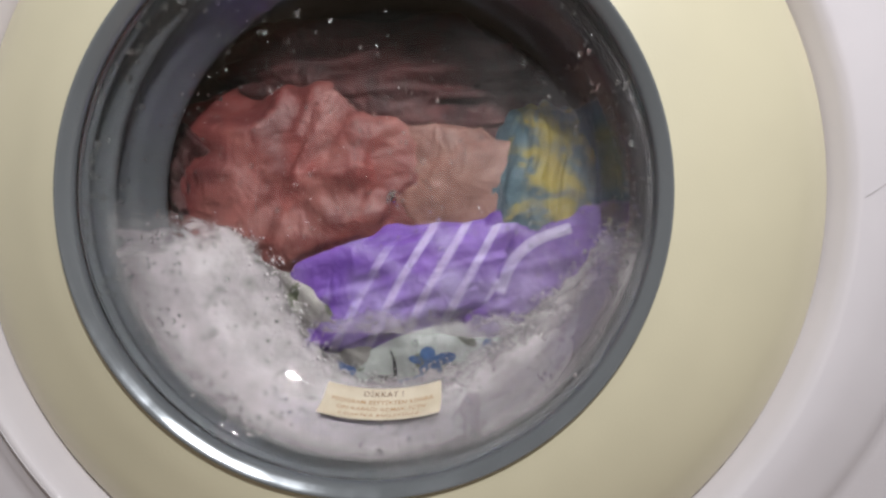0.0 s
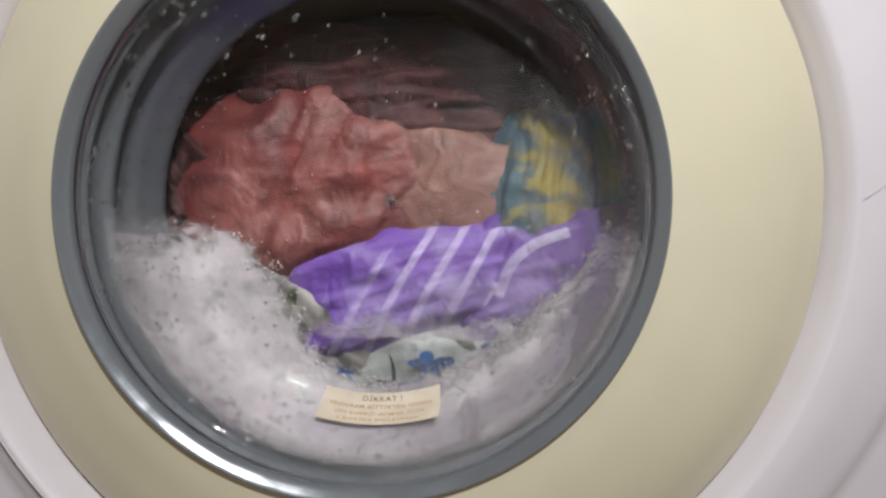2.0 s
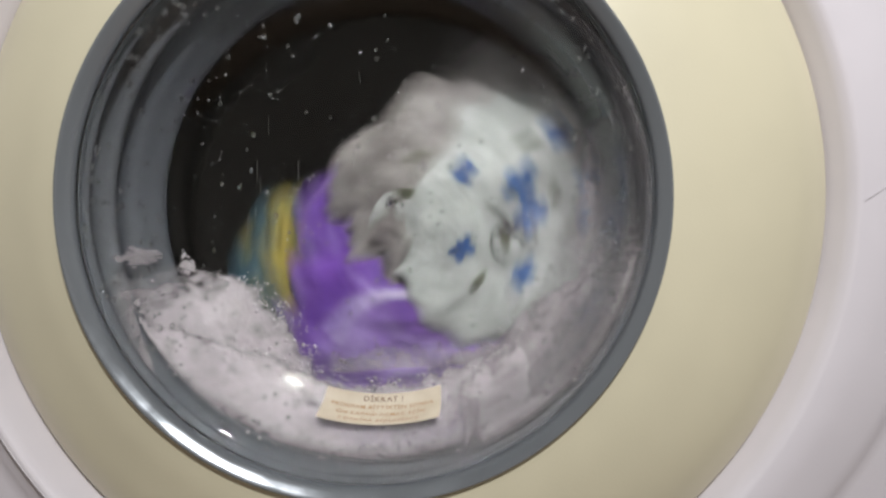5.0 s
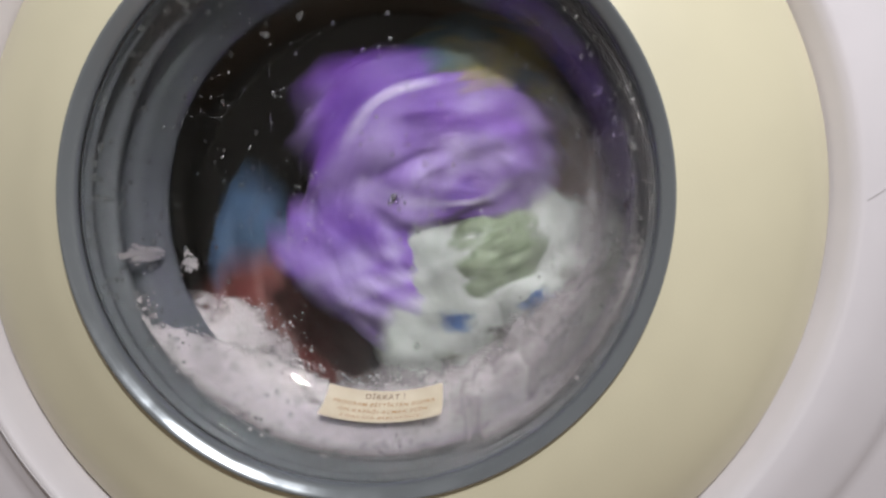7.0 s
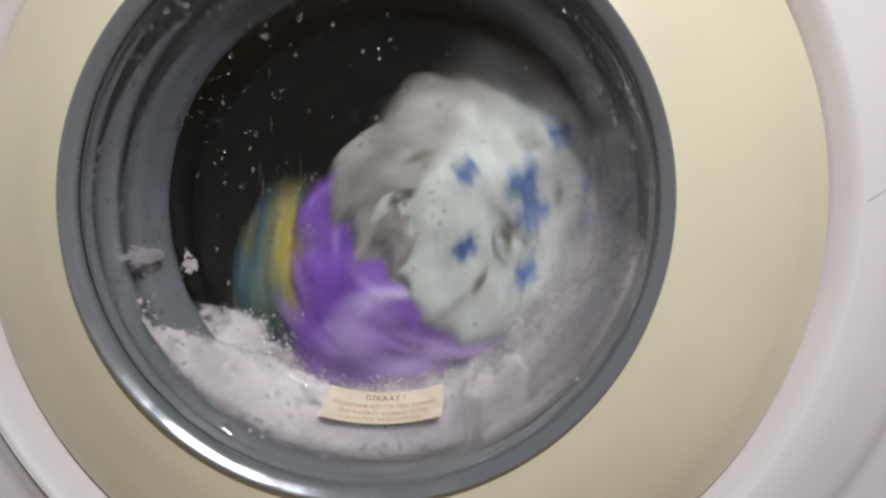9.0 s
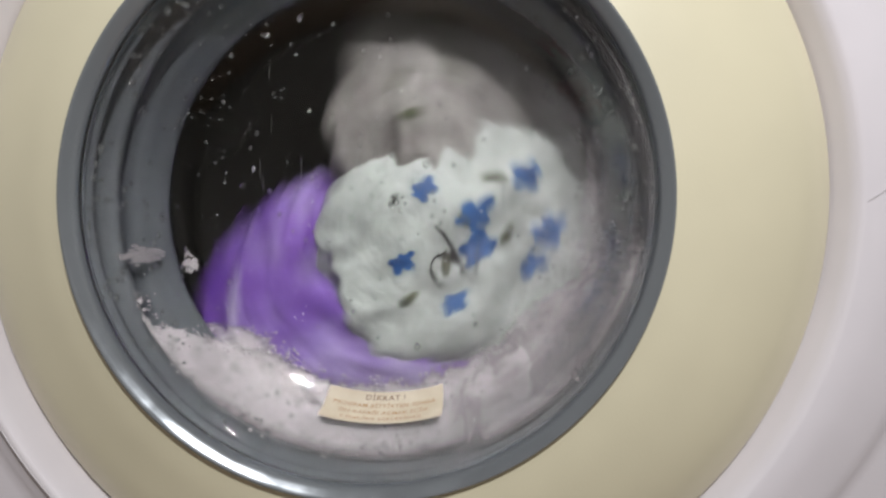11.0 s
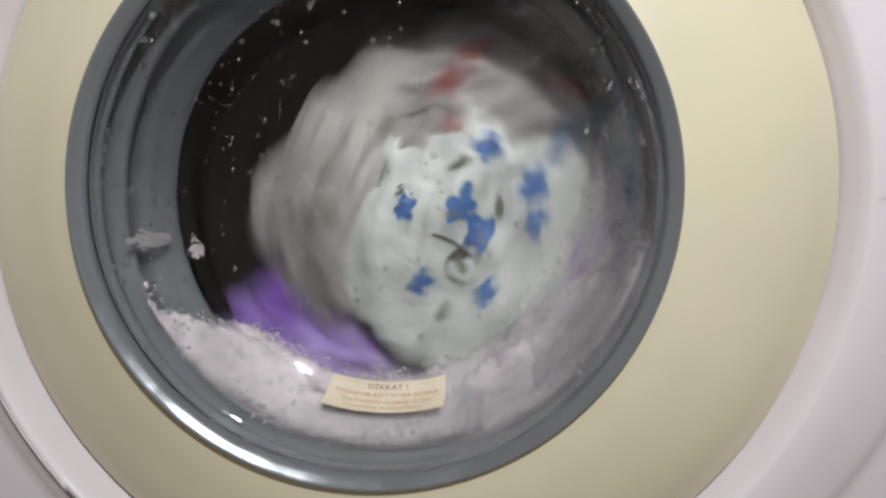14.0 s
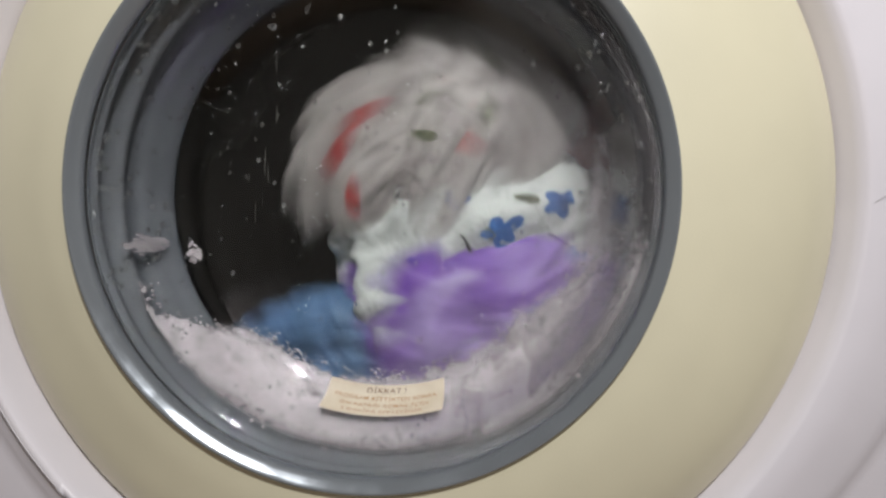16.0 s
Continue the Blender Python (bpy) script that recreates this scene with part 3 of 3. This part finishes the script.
for x, z, r, d in ((0.010, 0.010, 0.0125, 20), (0.004, -0.010, 0.013, 70), (0.046, -0.020, 0.0125, 60), (0.030, -0.034, 0.010, 10),
                   (-0.044, 0.010, 0.009, 80), (0.056, 0.016, 0.011, 120), (-0.010, 0.042, 0.009, 40), (-0.030, -0.030, 0.009, 15)):
    print_patch(PIECES["white"], "blue_flower", blossom(x, z, r, d), BLUEPRINT, "blue printed flower")
for pts in (((-0.030, -0.018), (-0.032, -0.008), (-0.026, 0.000), (-0.016, 0.000), (-0.011, -0.007), (-0.015, -0.018)), ((-0.014, 0.018), (-0.011, 0.006), (-0.012, -0.018)),
            ((0.006, -0.004), (-0.002, -0.014), (-0.006, -0.022)), ((0.040, 0.000), (0.050, -0.010), (0.052, -0.024))):
    print_patch(PIECES["white"], "printed_stem", stroke(pts, 0.0007), STEMPRINT, "thin dark printed stem")
for x, z, l, w, d in ((0.004, 0.012, 0.005, 0.003, 100), (0.024, -0.010, 0.008, 0.003, 30), (-0.020, -0.006, 0.009, 0.003, 60), (0.034, 0.026, 0.009, 0.003, 150),
                      (-0.052, -0.014, 0.008, 0.003, 10)):
    print_patch(PIECES["white"], "printed_leaf", leaf(x, z, l, w, d), LEAFPRINT, "grey-green printed leaf")
for x, z, l, w, d in ((-0.030, 0.010, 0.009, 0.0035, 120), (0.010, -0.010, 0.010, 0.004, 20), (0.038, 0.010, 0.008, 0.0035, 70), (-0.010, 0.024, 0.008, 0.003, 160)):
    print_patch(PIECES["white2"], "printed_leaf", leaf(x, z, l, w, d), LEAFPRINT, "grey-green printed leaf")
for x, z, l, w, d in ((-0.034, 0.012, 0.016, 0.006, 35), (-0.010, 0.024, 0.013, 0.005, 10), (0.034, -0.018, 0.017, 0.007, 150), (0.046, 0.014, 0.012, 0.005, 110), (-0.042, -0.020, 0.011, 0.005, 70)):
    print_patch(PIECES["redprint"], "red_motif", leaf(x, z, l, w, d, 14), REDPRINT, "dull red printed motif")
for pts, w in ((((-0.050, -0.006), (-0.040, 0.014), (-0.024, 0.026), (-0.002, 0.032)), 0.0034), (((-0.046, -0.036), (-0.010, -0.044), (0.034, -0.040), (0.054, -0.026)), 0.0018)):
    print_patch(PIECES["purple"], "white_trim", stroke(pts, w), TRIM, "white trim along the purple edge")

# ---- the room behind the viewer ----
def slab(name, lo, hi, material, label):
    bm = bmesh.new()
    bmesh.ops.create_cube(bm, size=1.0)
    for v in bm.verts:
        v.co = Vector([lo[i] + (v.co[i] + 0.5) * (hi[i] - lo[i]) for i in range(3)])
    me = bpy.data.meshes.new(name)
    bm.to_mesh(me)
    bm.free()
    me.materials.append(material)
    return tagged(new(name, me), label, "room", kind="structure")


slab("floor", (-1.2, -1.9, -0.1), (1.3, 0.9, 0.0), FLOOR_MAT, "plain tiled bathroom floor")
slab("ceiling", (-1.2, -1.9, 2.4), (1.3, 0.9, 2.5), TILE_PAINT, "plain painted ceiling")
slab("wall_south", (-1.2, -2.0, 0.0), (1.3, -1.9, 2.4), TILE_PAINT, "plain painted wall")
slab("wall_north", (-1.2, 0.8, 0.0), (1.3, 0.9, 2.4), TILE_PAINT, "plain painted wall")
slab("wall_west", (-1.3, -1.9, 0.0), (-1.2, 0.8, 2.4), TILE_PAINT, "plain painted wall")
slab("wall_east", (1.3, -1.9, 0.0), (1.4, 0.8, 2.4), TILE_PAINT, "plain painted wall")

# ---- what moves ----
TIMES = (0, 3.1, 3.3, 3.5, 4.0, 4.5, 5.0, 5.5, 6.0, 6.5, 7.0, 7.5, 8.0, 8.5, 9.0, 9.5, 10.0, 10.5, 11.0, 11.5, 12.0, 12.5, 13.0, 13.5, 14.0, 14.5, 15.0, 15.5, 16.0)
HEAP = (0.042, -0.014)     # the middle of the rolling heap, beside the drum's axis
# each piece at those times: degrees round the heap's middle, radius, gap behind the glass, turn of the piece itself
ORBITS = {}
ORBITS["red"] = [(167.4, 0.103, 0.004, 0), (167.4, 0.103, 0.004, 0), (176.2, 0.092, 0.004, 25), (200.7, 0.07, 0.006, 55), (386.7, 0.035, 0.13, 241), (522.8, 0.114, 0.055, 426), (708.8,
    0.035, 0.13, 612), (825.9, 0.098, 0.012, 760), (1011.9, 0.035, 0.13, 946), (1168.5, 0.099, 0.012, 1105), (1297.7, 0.181, 0.07, 1310), (1545.9, 0.098, 0.012, 1480),
    (1731.9, 0.035, 0.13, 1666), (1945.7, 0.103, 0.035, 1860), (2131.7, 0.035, 0.13, 2046)]
ORBITS["red"] += [(2305.7, 0.103, 0.035, 2220), (2491.7, 0.035, 0.13, 2406), (2682.8, 0.114, 0.055, 2586), (2868.8, 0.035, 0.13, 2772), (3045, 0.087, 0.03, 2942), (3231, 0.035, 0.13,
    3128), (3402.8, 0.114, 0.055, 3306), (3588.8, 0.035, 0.13, 3492), (3793.1, 0.16, 0.1, 3675), (3979.1, 0.035, 0.13, 3861), (4145.7, 0.167, 0.1, 4040), (4354.1, 0.105,
    0.04, 4200), (4540.1, 0.035, 0.13, 4386), (4707.5, 0.096, 0.03, 4570)]
ORBITS["maroon"] = [(113.1, 0.1, 0.016, -6), (113.1, 0.1, 0.016, -6), (112.5, 0.098, 0.05, 15), (150.5, 0.095, 0.19, 60), (336.5, 0.045, 0.142, 246), (522.5, 0.045, 0.142, 432), (708.5,
    0.045, 0.142, 618), (894.5, 0.045, 0.142, 804), (1080.5, 0.045, 0.142, 990), (1265.7, 0.121, 0.06, 1140), (1451.7, 0.045, 0.142, 1326), (1637.7, 0.045, 0.142, 1512),
    (1823.7, 0.045, 0.142, 1698), (2009.7, 0.045, 0.142, 1884), (2195.7, 0.045, 0.142, 2070)]
ORBITS["maroon"] += [(2381.7, 0.045, 0.142, 2256), (2567.7, 0.045, 0.142, 2442), (2753.7, 0.045, 0.142, 2628), (2939.7, 0.045, 0.142, 2814), (3125.7, 0.045, 0.142, 3000), (3311.7, 0.045,
    0.142, 3186), (3497.7, 0.045, 0.142, 3372), (3683.7, 0.045, 0.142, 3558), (3869.7, 0.045, 0.142, 3744), (4055.7, 0.045, 0.142, 3930), (4241.7, 0.045, 0.142, 4116),
    (4427.7, 0.045, 0.142, 4302), (4613.7, 0.045, 0.142, 4488), (4799.7, 0.045, 0.142, 4674)]
ORBITS["maroon2"] = [(169.8, 0.18, 0.004, 80), (169.8, 0.18, 0.004, 80), (182.8, 0.157, 0.05, 90), (206.8, 0.157, 0.08, 114), (392.8, 0.055, 0.154, 300), (578.8, 0.055, 0.154, 486), (764.8,
    0.055, 0.154, 672), (950.8, 0.055, 0.154, 858), (1136.8, 0.055, 0.154, 1044), (1322.8, 0.055, 0.154, 1230), (1508.8, 0.055, 0.154, 1416), (1694.8, 0.055, 0.154, 1602),
    (1880.8, 0.055, 0.154, 1788), (2066.8, 0.055, 0.154, 1974), (2252.8, 0.055, 0.154, 2160)]
ORBITS["maroon2"] += [(2438.8, 0.055, 0.154, 2346), (2624.8, 0.055, 0.154, 2532), (2810.8, 0.055, 0.154, 2718), (2996.8, 0.055, 0.154, 2904), (3182.8, 0.055, 0.154, 3090), (3368.8, 0.055,
    0.154, 3276), (3554.8, 0.055, 0.154, 3462), (3740.8, 0.055, 0.154, 3648), (3926.8, 0.055, 0.154, 3834), (4112.8, 0.055, 0.154, 4020), (4298.8, 0.055, 0.154, 4206),
    (4484.8, 0.055, 0.154, 4392), (4670.8, 0.055, 0.154, 4578), (4856.8, 0.055, 0.154, 4764)]
ORBITS["beige"] = [(72.8, 0.028, 0.011, -30), (72.8, 0.028, 0.011, -30), (97.4, 0.043, 0.01, 15), (133.2, 0.05, 0.03, 40), (319.2, 0.065, 0.13, 226), (505.2, 0.065, 0.13, 412), (691.2,
    0.065, 0.13, 598), (877.2, 0.065, 0.13, 784), (1063.2, 0.065, 0.13, 970), (1249.2, 0.065, 0.13, 1156), (1454, 0.091, 0.05, 1340), (1640, 0.065, 0.13, 1526), (1826, 0.065,
    0.13, 1712), (2012, 0.065, 0.13, 1898), (2198, 0.065, 0.13, 2084)]
ORBITS["beige"] += [(2384, 0.065, 0.13, 2270), (2570, 0.065, 0.13, 2456), (2756, 0.065, 0.13, 2642), (2942, 0.065, 0.13, 2828), (3128, 0.065, 0.13, 3014), (3314, 0.065, 0.13, 3200), (3500,
    0.065, 0.13, 3386), (3686, 0.065, 0.13, 3572), (3872, 0.065, 0.13, 3758), (4058, 0.065, 0.13, 3944), (4384, 0.134, 0.02, 4160), (4570, 0.065, 0.13, 4346), (4756, 0.065,
    0.13, 4532), (4942, 0.065, 0.13, 4718)]
ORBITS["yellow"] = [(17.2, 0.071, 0.004, 75), (17.2, 0.071, 0.004, 75), (41.2, 0.076, 0, 95), (69.1, 0.089, 0, 120), (255.1, 0.035, 0.142, 306), (422.3, 0.12, 0.004, 560), (556.6, 0.118,
    0.04, 795), (742.6, 0.035, 0.142, 981), (857.8, 0.085, 0.02, 1130), (1043.8, 0.035, 0.142, 1316), (1156.2, 0.109, 0.004, 1450), (1342.2, 0.035, 0.142, 1636), (1577.8,
    0.085, 0.02, 1850), (1763.8, 0.035, 0.142, 2036), (1996.6, 0.118, 0.04, 2235)]
ORBITS["yellow"] += [(2182.6, 0.035, 0.142, 2421), (2368.6, 0.035, 0.142, 2607), (2582.3, 0.12, 0.004, 2720), (2768.3, 0.035, 0.142, 2906), (2933.2, 0.144, 0.01, 3010), (3119.2, 0.035, 0.142,
    3196), (3302.3, 0.12, 0.004, 3440), (3488.3, 0.035, 0.142, 3626), (3739.8, 0.087, 0.012, 3860), (3925.8, 0.035, 0.142, 4046), (4140.6, 0.067, 0.006, 4202), (4326.6,
    0.035, 0.142, 4388), (4405.8, 0.086, 0.002, 4570), (4591.8, 0.035, 0.142, 4756)]
ORBITS["teal"] = [(4.4, 0.12, 0.004, 80), (4.4, 0.12, 0.004, 80), (23.8, 0.101, 0.02, 100), (72.3, 0.116, 0.02, 110), (86.8, 0.132, 0.08, 380), (99.9, 0.129, 0.02, 550), (285.9, 0.045,
    0.154, 736), (471.9, 0.045, 0.154, 922), (566.7, 0.183, 0.05, 1190), (752.7, 0.045, 0.154, 1376), (925.4, 0.149, 0.09, 1550), (1111.4, 0.045, 0.154, 1736), (1286.7,
    0.183, 0.05, 1910), (1472.7, 0.045, 0.154, 2096), (1658.7, 0.045, 0.154, 2282)]
ORBITS["teal"] += [(1844.7, 0.045, 0.154, 2468), (2030.7, 0.045, 0.154, 2654), (2259.9, 0.129, 0.02, 2890), (2445.9, 0.045, 0.154, 3076), (2601.4, 0.123, 0.01, 3245), (2787.4, 0.045, 0.154,
    3431), (2979.9, 0.129, 0.02, 3610), (3165.9, 0.045, 0.154, 3796), (3395.2, 0.088, 0.02, 4032), (3615.5, 0.074, 0.012, 4200), (3718.3, 0.108, 0.025, 4360), (3940.8, 0.063,
    0.014, 4550), (4123.1, 0.098, 0.02, 4735), (4205.1, 0.081, 0.016, 4870)]
ORBITS["pstripe"] = [(-111.9, 0.04, 0, 14), (-111.9, 0.04, 0, 14), (-85.3, 0.028, 0, 40), (-19.1, 0.027, 0, 62), (60.8, 0.09, 0.03, 200), (389, 0.079, 0.006, 430), (488.7, 0.042, 0.03, 760),
    (662, 0.095, 0.012, 1105), (984, 0.052, 0.004, 1455), (1071.1, 0.107, 0.03, 1525), (1320.3, 0.051, 0.008, 1770), (1382, 0.095, 0.012, 1825), (1704, 0.052, 0.004, 2175),
    (1787.7, 0.078, 0, 2255), (1928.7, 0.042, 0.03, 2560)]
ORBITS["pstripe"] += [(2147.7, 0.078, 0, 2615), (2352.9, 0.055, 0.05, 2910), (2549, 0.079, 0.006, 2950), (2763.8, 0.094, 0.012, 3228), (2873.9, 0.081, 0.014, 3340), (3072.9, 0.055, 0.05,
    3630), (3269, 0.079, 0.006, 3670), (3483.8, 0.094, 0.012, 3948), (3638, 0.042, 0, 4035), (3836.9, 0.108, 0.025, 4310), (4006.9, 0.052, 0, 4360), (4179.6, 0.148, 0.05,
    4640), (4326.9, 0.055, 0, 4735), (4591.5, 0.099, 0.05, 5040)]
ORBITS["purple"] = [(-22.4, 0.093, 0, 4), (-22.4, 0.093, 0, 4), (2.2, 0.086, 0, 25), (33.5, 0.096, 0, 60), (224.7, 0.103, 0, 335), (422.6, 0.048, 0, 560), (612.4, 0.079, 0.012, 710), (763.6,
    0.079, 0.01, 910), (791.6, 0.02, 0, 1120), (1117.2, 0.089, 0.006, 1230), (1179.2, 0.059, 0, 1435), (1483.6, 0.079, 0.01, 1630), (1511.6, 0.02, 0, 1840), (1858.5, 0.101,
    0.008, 2010), (2052.4, 0.079, 0.012, 2150)]
ORBITS["purple"] += [(2218.5, 0.101, 0.008, 2370), (2385, 0.11, 0.03, 2505), (2582.6, 0.048, 0, 2720), (2724.3, 0.123, 0.03, 2940), (2942.7, 0.057, 0, 3080), (3105, 0.11, 0.03, 3225),
    (3302.6, 0.048, 0, 3440), (3444.3, 0.123, 0.03, 3660), (3643.5, 0.08, 0.004, 3840), (3923.5, 0.069, 0.012, 4005), (4009.2, 0.054, 0.016, 4140), (4245.4, 0.069, 0.004,
    4335), (4352.9, 0.05, 0.004, 4520), (4612.2, 0.069, 0, 4690)]
ORBITS["white"] = [(-101, 0.103, 0.007, 0), (-101, 0.103, 0.007, 0), (-86.2, 0.097, 0.004, 30), (-56.7, 0.085, 0.004, 75), (36.2, 0.033, 0, 190), (302.3, 0.058, 0.014, 370), (372.7, 0.051,
    0, 405), (628.5, 0.063, 0.004, 765), (709.8, 0.071, 0, 800), (1004.3, 0.042, 0, 1100), (1029, 0.083, 0, 1450), (1348.5, 0.063, 0.004, 1485), (1429.8, 0.071, 0, 1520),
    (1747.2, 0.052, 0.016, 1830), (1812.7, 0.051, 0, 1845)]
ORBITS["white"] += [(2107.2, 0.052, 0.016, 2190), (2152.3, 0.035, 0, 2200), (2462.3, 0.058, 0.014, 2530), (2488.9, 0.017, 0, 2550), (2815.1, 0.063, 0.01, 2900), (2872.3, 0.035, 0, 2920),
    (3182.3, 0.058, 0.014, 3250), (3208.9, 0.017, 0, 3270), (3553.6, 0.057, 0.01, 3620), (3560.2, 0.013, 0, 3660), (3875.7, 0.067, 0.022, 3975), (4240.7, 0.013, 0, 4340),
    (4255.3, 0.064, 0.02, 4690), (4282.1, 0.034, 0.004, 4700)]
ORBITS["white2"] = [(-138.1, 0.114, 0.004, -50), (-138.1, 0.114, 0.004, -50), (-128.2, 0.114, 0.01, 10), (-119.1, 0.111, 0.01, 0), (-50.7, 0.073, 0.002, 230), (135.3, 0.045, 0.13, 416),
    (439.8, 0.036, 0.006, 765), (548.3, 0.059, 0.01, 780), (776.7, 0.051, 0.03, 1120), (910.7, 0.068, 0.012, 1130), (1096.7, 0.045, 0.13, 1316), (1268.3, 0.059, 0.01, 1500),
    (1496.7, 0.051, 0.03, 1840), (1675, 0.085, 0, 2170), (1879.8, 0.036, 0.006, 2205)]
ORBITS["white2"] += [(2035, 0.085, 0, 2530), (2238.1, 0.09, 0.008, 2580), (2424.1, 0.045, 0.13, 2766), (2613.2, 0.099, 0.004, 2955), (2756.8, 0.123, 0.02, 3245), (2958.1, 0.09, 0.008, 3300),
    (3144.1, 0.045, 0.13, 3486), (3333.2, 0.099, 0.004, 3675), (3519.2, 0.045, 0.13, 3861), (3757.9, 0.062, 0.006, 4020), (3943.9, 0.045, 0.13, 4206), (4114.6, 0.064, 0.006,
    4385), (4300.6, 0.045, 0.13, 4571), (4401.7, 0.071, 0, 4730)]
ORBITS["green"] = [(-14.1, 0.031, 0.08, 0), (-14.1, 0.031, 0.08, 0), (-14.1, 0.031, 0.08, 0), (9.9, 0.031, 0.08, 24), (189.3, 0.079, 0.012, 220), (375.3, 0.055, 0.142, 406), (561.3, 0.055,
    0.142, 592), (698.1, 0.06, 0, 780), (864.2, 0.164, 0.1, 900), (1050.2, 0.055, 0.142, 1086), (1409.5, 0.04, 0, 1280), (1418.1, 0.06, 0, 1500), (1584.2, 0.164, 0.1, 1620),
    (1751, 0.03, 0, 1830), (1937, 0.055, 0.142, 2016)]
ORBITS["green"] += [(2111, 0.03, 0, 2190), (2297, 0.055, 0.142, 2376), (2483, 0.055, 0.142, 2562), (2669, 0.055, 0.142, 2748), (2855, 0.055, 0.142, 2934), (3041, 0.055, 0.142, 3120), (3227,
    0.055, 0.142, 3306), (3413, 0.055, 0.142, 3492), (3599, 0.055, 0.142, 3678), (3785, 0.055, 0.142, 3864), (3971, 0.055, 0.142, 4050), (4157, 0.055, 0.142, 4236), (4343,
    0.055, 0.142, 4422), (4529, 0.055, 0.142, 4608)]
ORBITS["redprint"] = [(-132.1, 0.063, 0.12, 0), (-132.1, 0.063, 0.12, 0), (-132.1, 0.063, 0.12, 0), (-108.1, 0.063, 0.12, 24), (77.9, 0.065, 0.154, 210), (240.6, 0.076, 0.006, 550), (426.6,
    0.065, 0.154, 736), (612.6, 0.065, 0.154, 922), (798.6, 0.065, 0.154, 1108), (984.6, 0.065, 0.154, 1294), (1170.6, 0.065, 0.154, 1480), (1356.6, 0.065, 0.154, 1666),
    (1542.6, 0.065, 0.154, 1852), (1728.6, 0.065, 0.154, 2038), (1914.6, 0.065, 0.154, 2224)]
ORBITS["redprint"] += [(2100.6, 0.065, 0.154, 2410), (2200.8, 0.102, 0.05, 2550), (2400.6, 0.076, 0.006, 2710), (2573.9, 0.104, 0.03, 2920), (2768.4, 0.07, 0.01, 3270), (2920.8, 0.102, 0.05,
    3630), (3120.6, 0.076, 0.006, 3790), (3293.9, 0.104, 0.03, 4000), (3473.1, 0.095, 0.006, 4330), (3669.7, 0.098, 0.004, 4340), (3855.7, 0.065, 0.154, 4526), (4056.6,
    0.082, 0.002, 4705), (4211.4, 0.056, 0.02, 4720), (4445.2, 0.064, 0.004, 5070)]


def orbit_rows(orbit, reach):
    """Poses every tenth of a second, carried round with the drum between the given ones."""
    rows, n = [], 160
    for i in range(n + 1):
        t = i / 10
        if 0.05 < t < 3.05:
            continue
        a, r, y, turn = (float(np.interp(t, TIMES, [row[k] for row in orbit])) for k in range(4))
        y += 0.0755 + reach
        rows.append((t, pose(HEAP[0] + r * math.cos(radians(a)), y, DZ + HEAP[1] + r * math.sin(radians(a)), 0, -turn, 0)))
    return rows


def motions():
    for key, orbit in ORBITS.items():
        walk(PIECES[key], orbit_rows(orbit, max(-v.co.y for v in PIECES[key].data.vertices)))
    spin = [(0.0, 0), (3.1, 0), (3.3, 15), (3.5, 50), (4.0, 200)] + [(4.0 + 0.2 * k, 200 + 76.8 * k) for k in range(1, 61)]
    walk(drum, [(t, pose(0, 0, 0, 0, -a, 0)) for t, a in spin])
    walk(film_right, [(0.0, pose(0, 0, DZ, 0, 40, 0)), (3.15, pose(0, 0, DZ, 0, 40, 0)), (3.7, pose(0, 0, DZ, 0, 10, 0)), (4.2, pose(0, 0, DZ)),
                      (8.0, pose(0, 0, DZ, 0, 4, 0)), (12.0, pose(0, 0, DZ)), (16.0, pose(0, 0, DZ, 0, 3, 0))])
    for froth in (suds_high, suds_edge):
        walk(froth, [(0.0, pose(0, 0, DZ)), (3.1, pose(0, 0, DZ)), (3.6, pose(0, 0, DZ - 0.004, 0, -3, 0)), (4.3, pose(0, 0.001, DZ - 0.012, 0, -4, 0)),
                     (6.0, pose(0, 0.004, DZ - 0.030, 0, -6, 0)), (8.0, pose(0, 0.006, DZ - 0.036, 0, -6, 0)), (11.0, pose(0, 0.010, DZ - 0.050, 0, -8, 0)),
                     (16.0, pose(0, 0.010, DZ - 0.055, 0, -9, 0))])


motions()
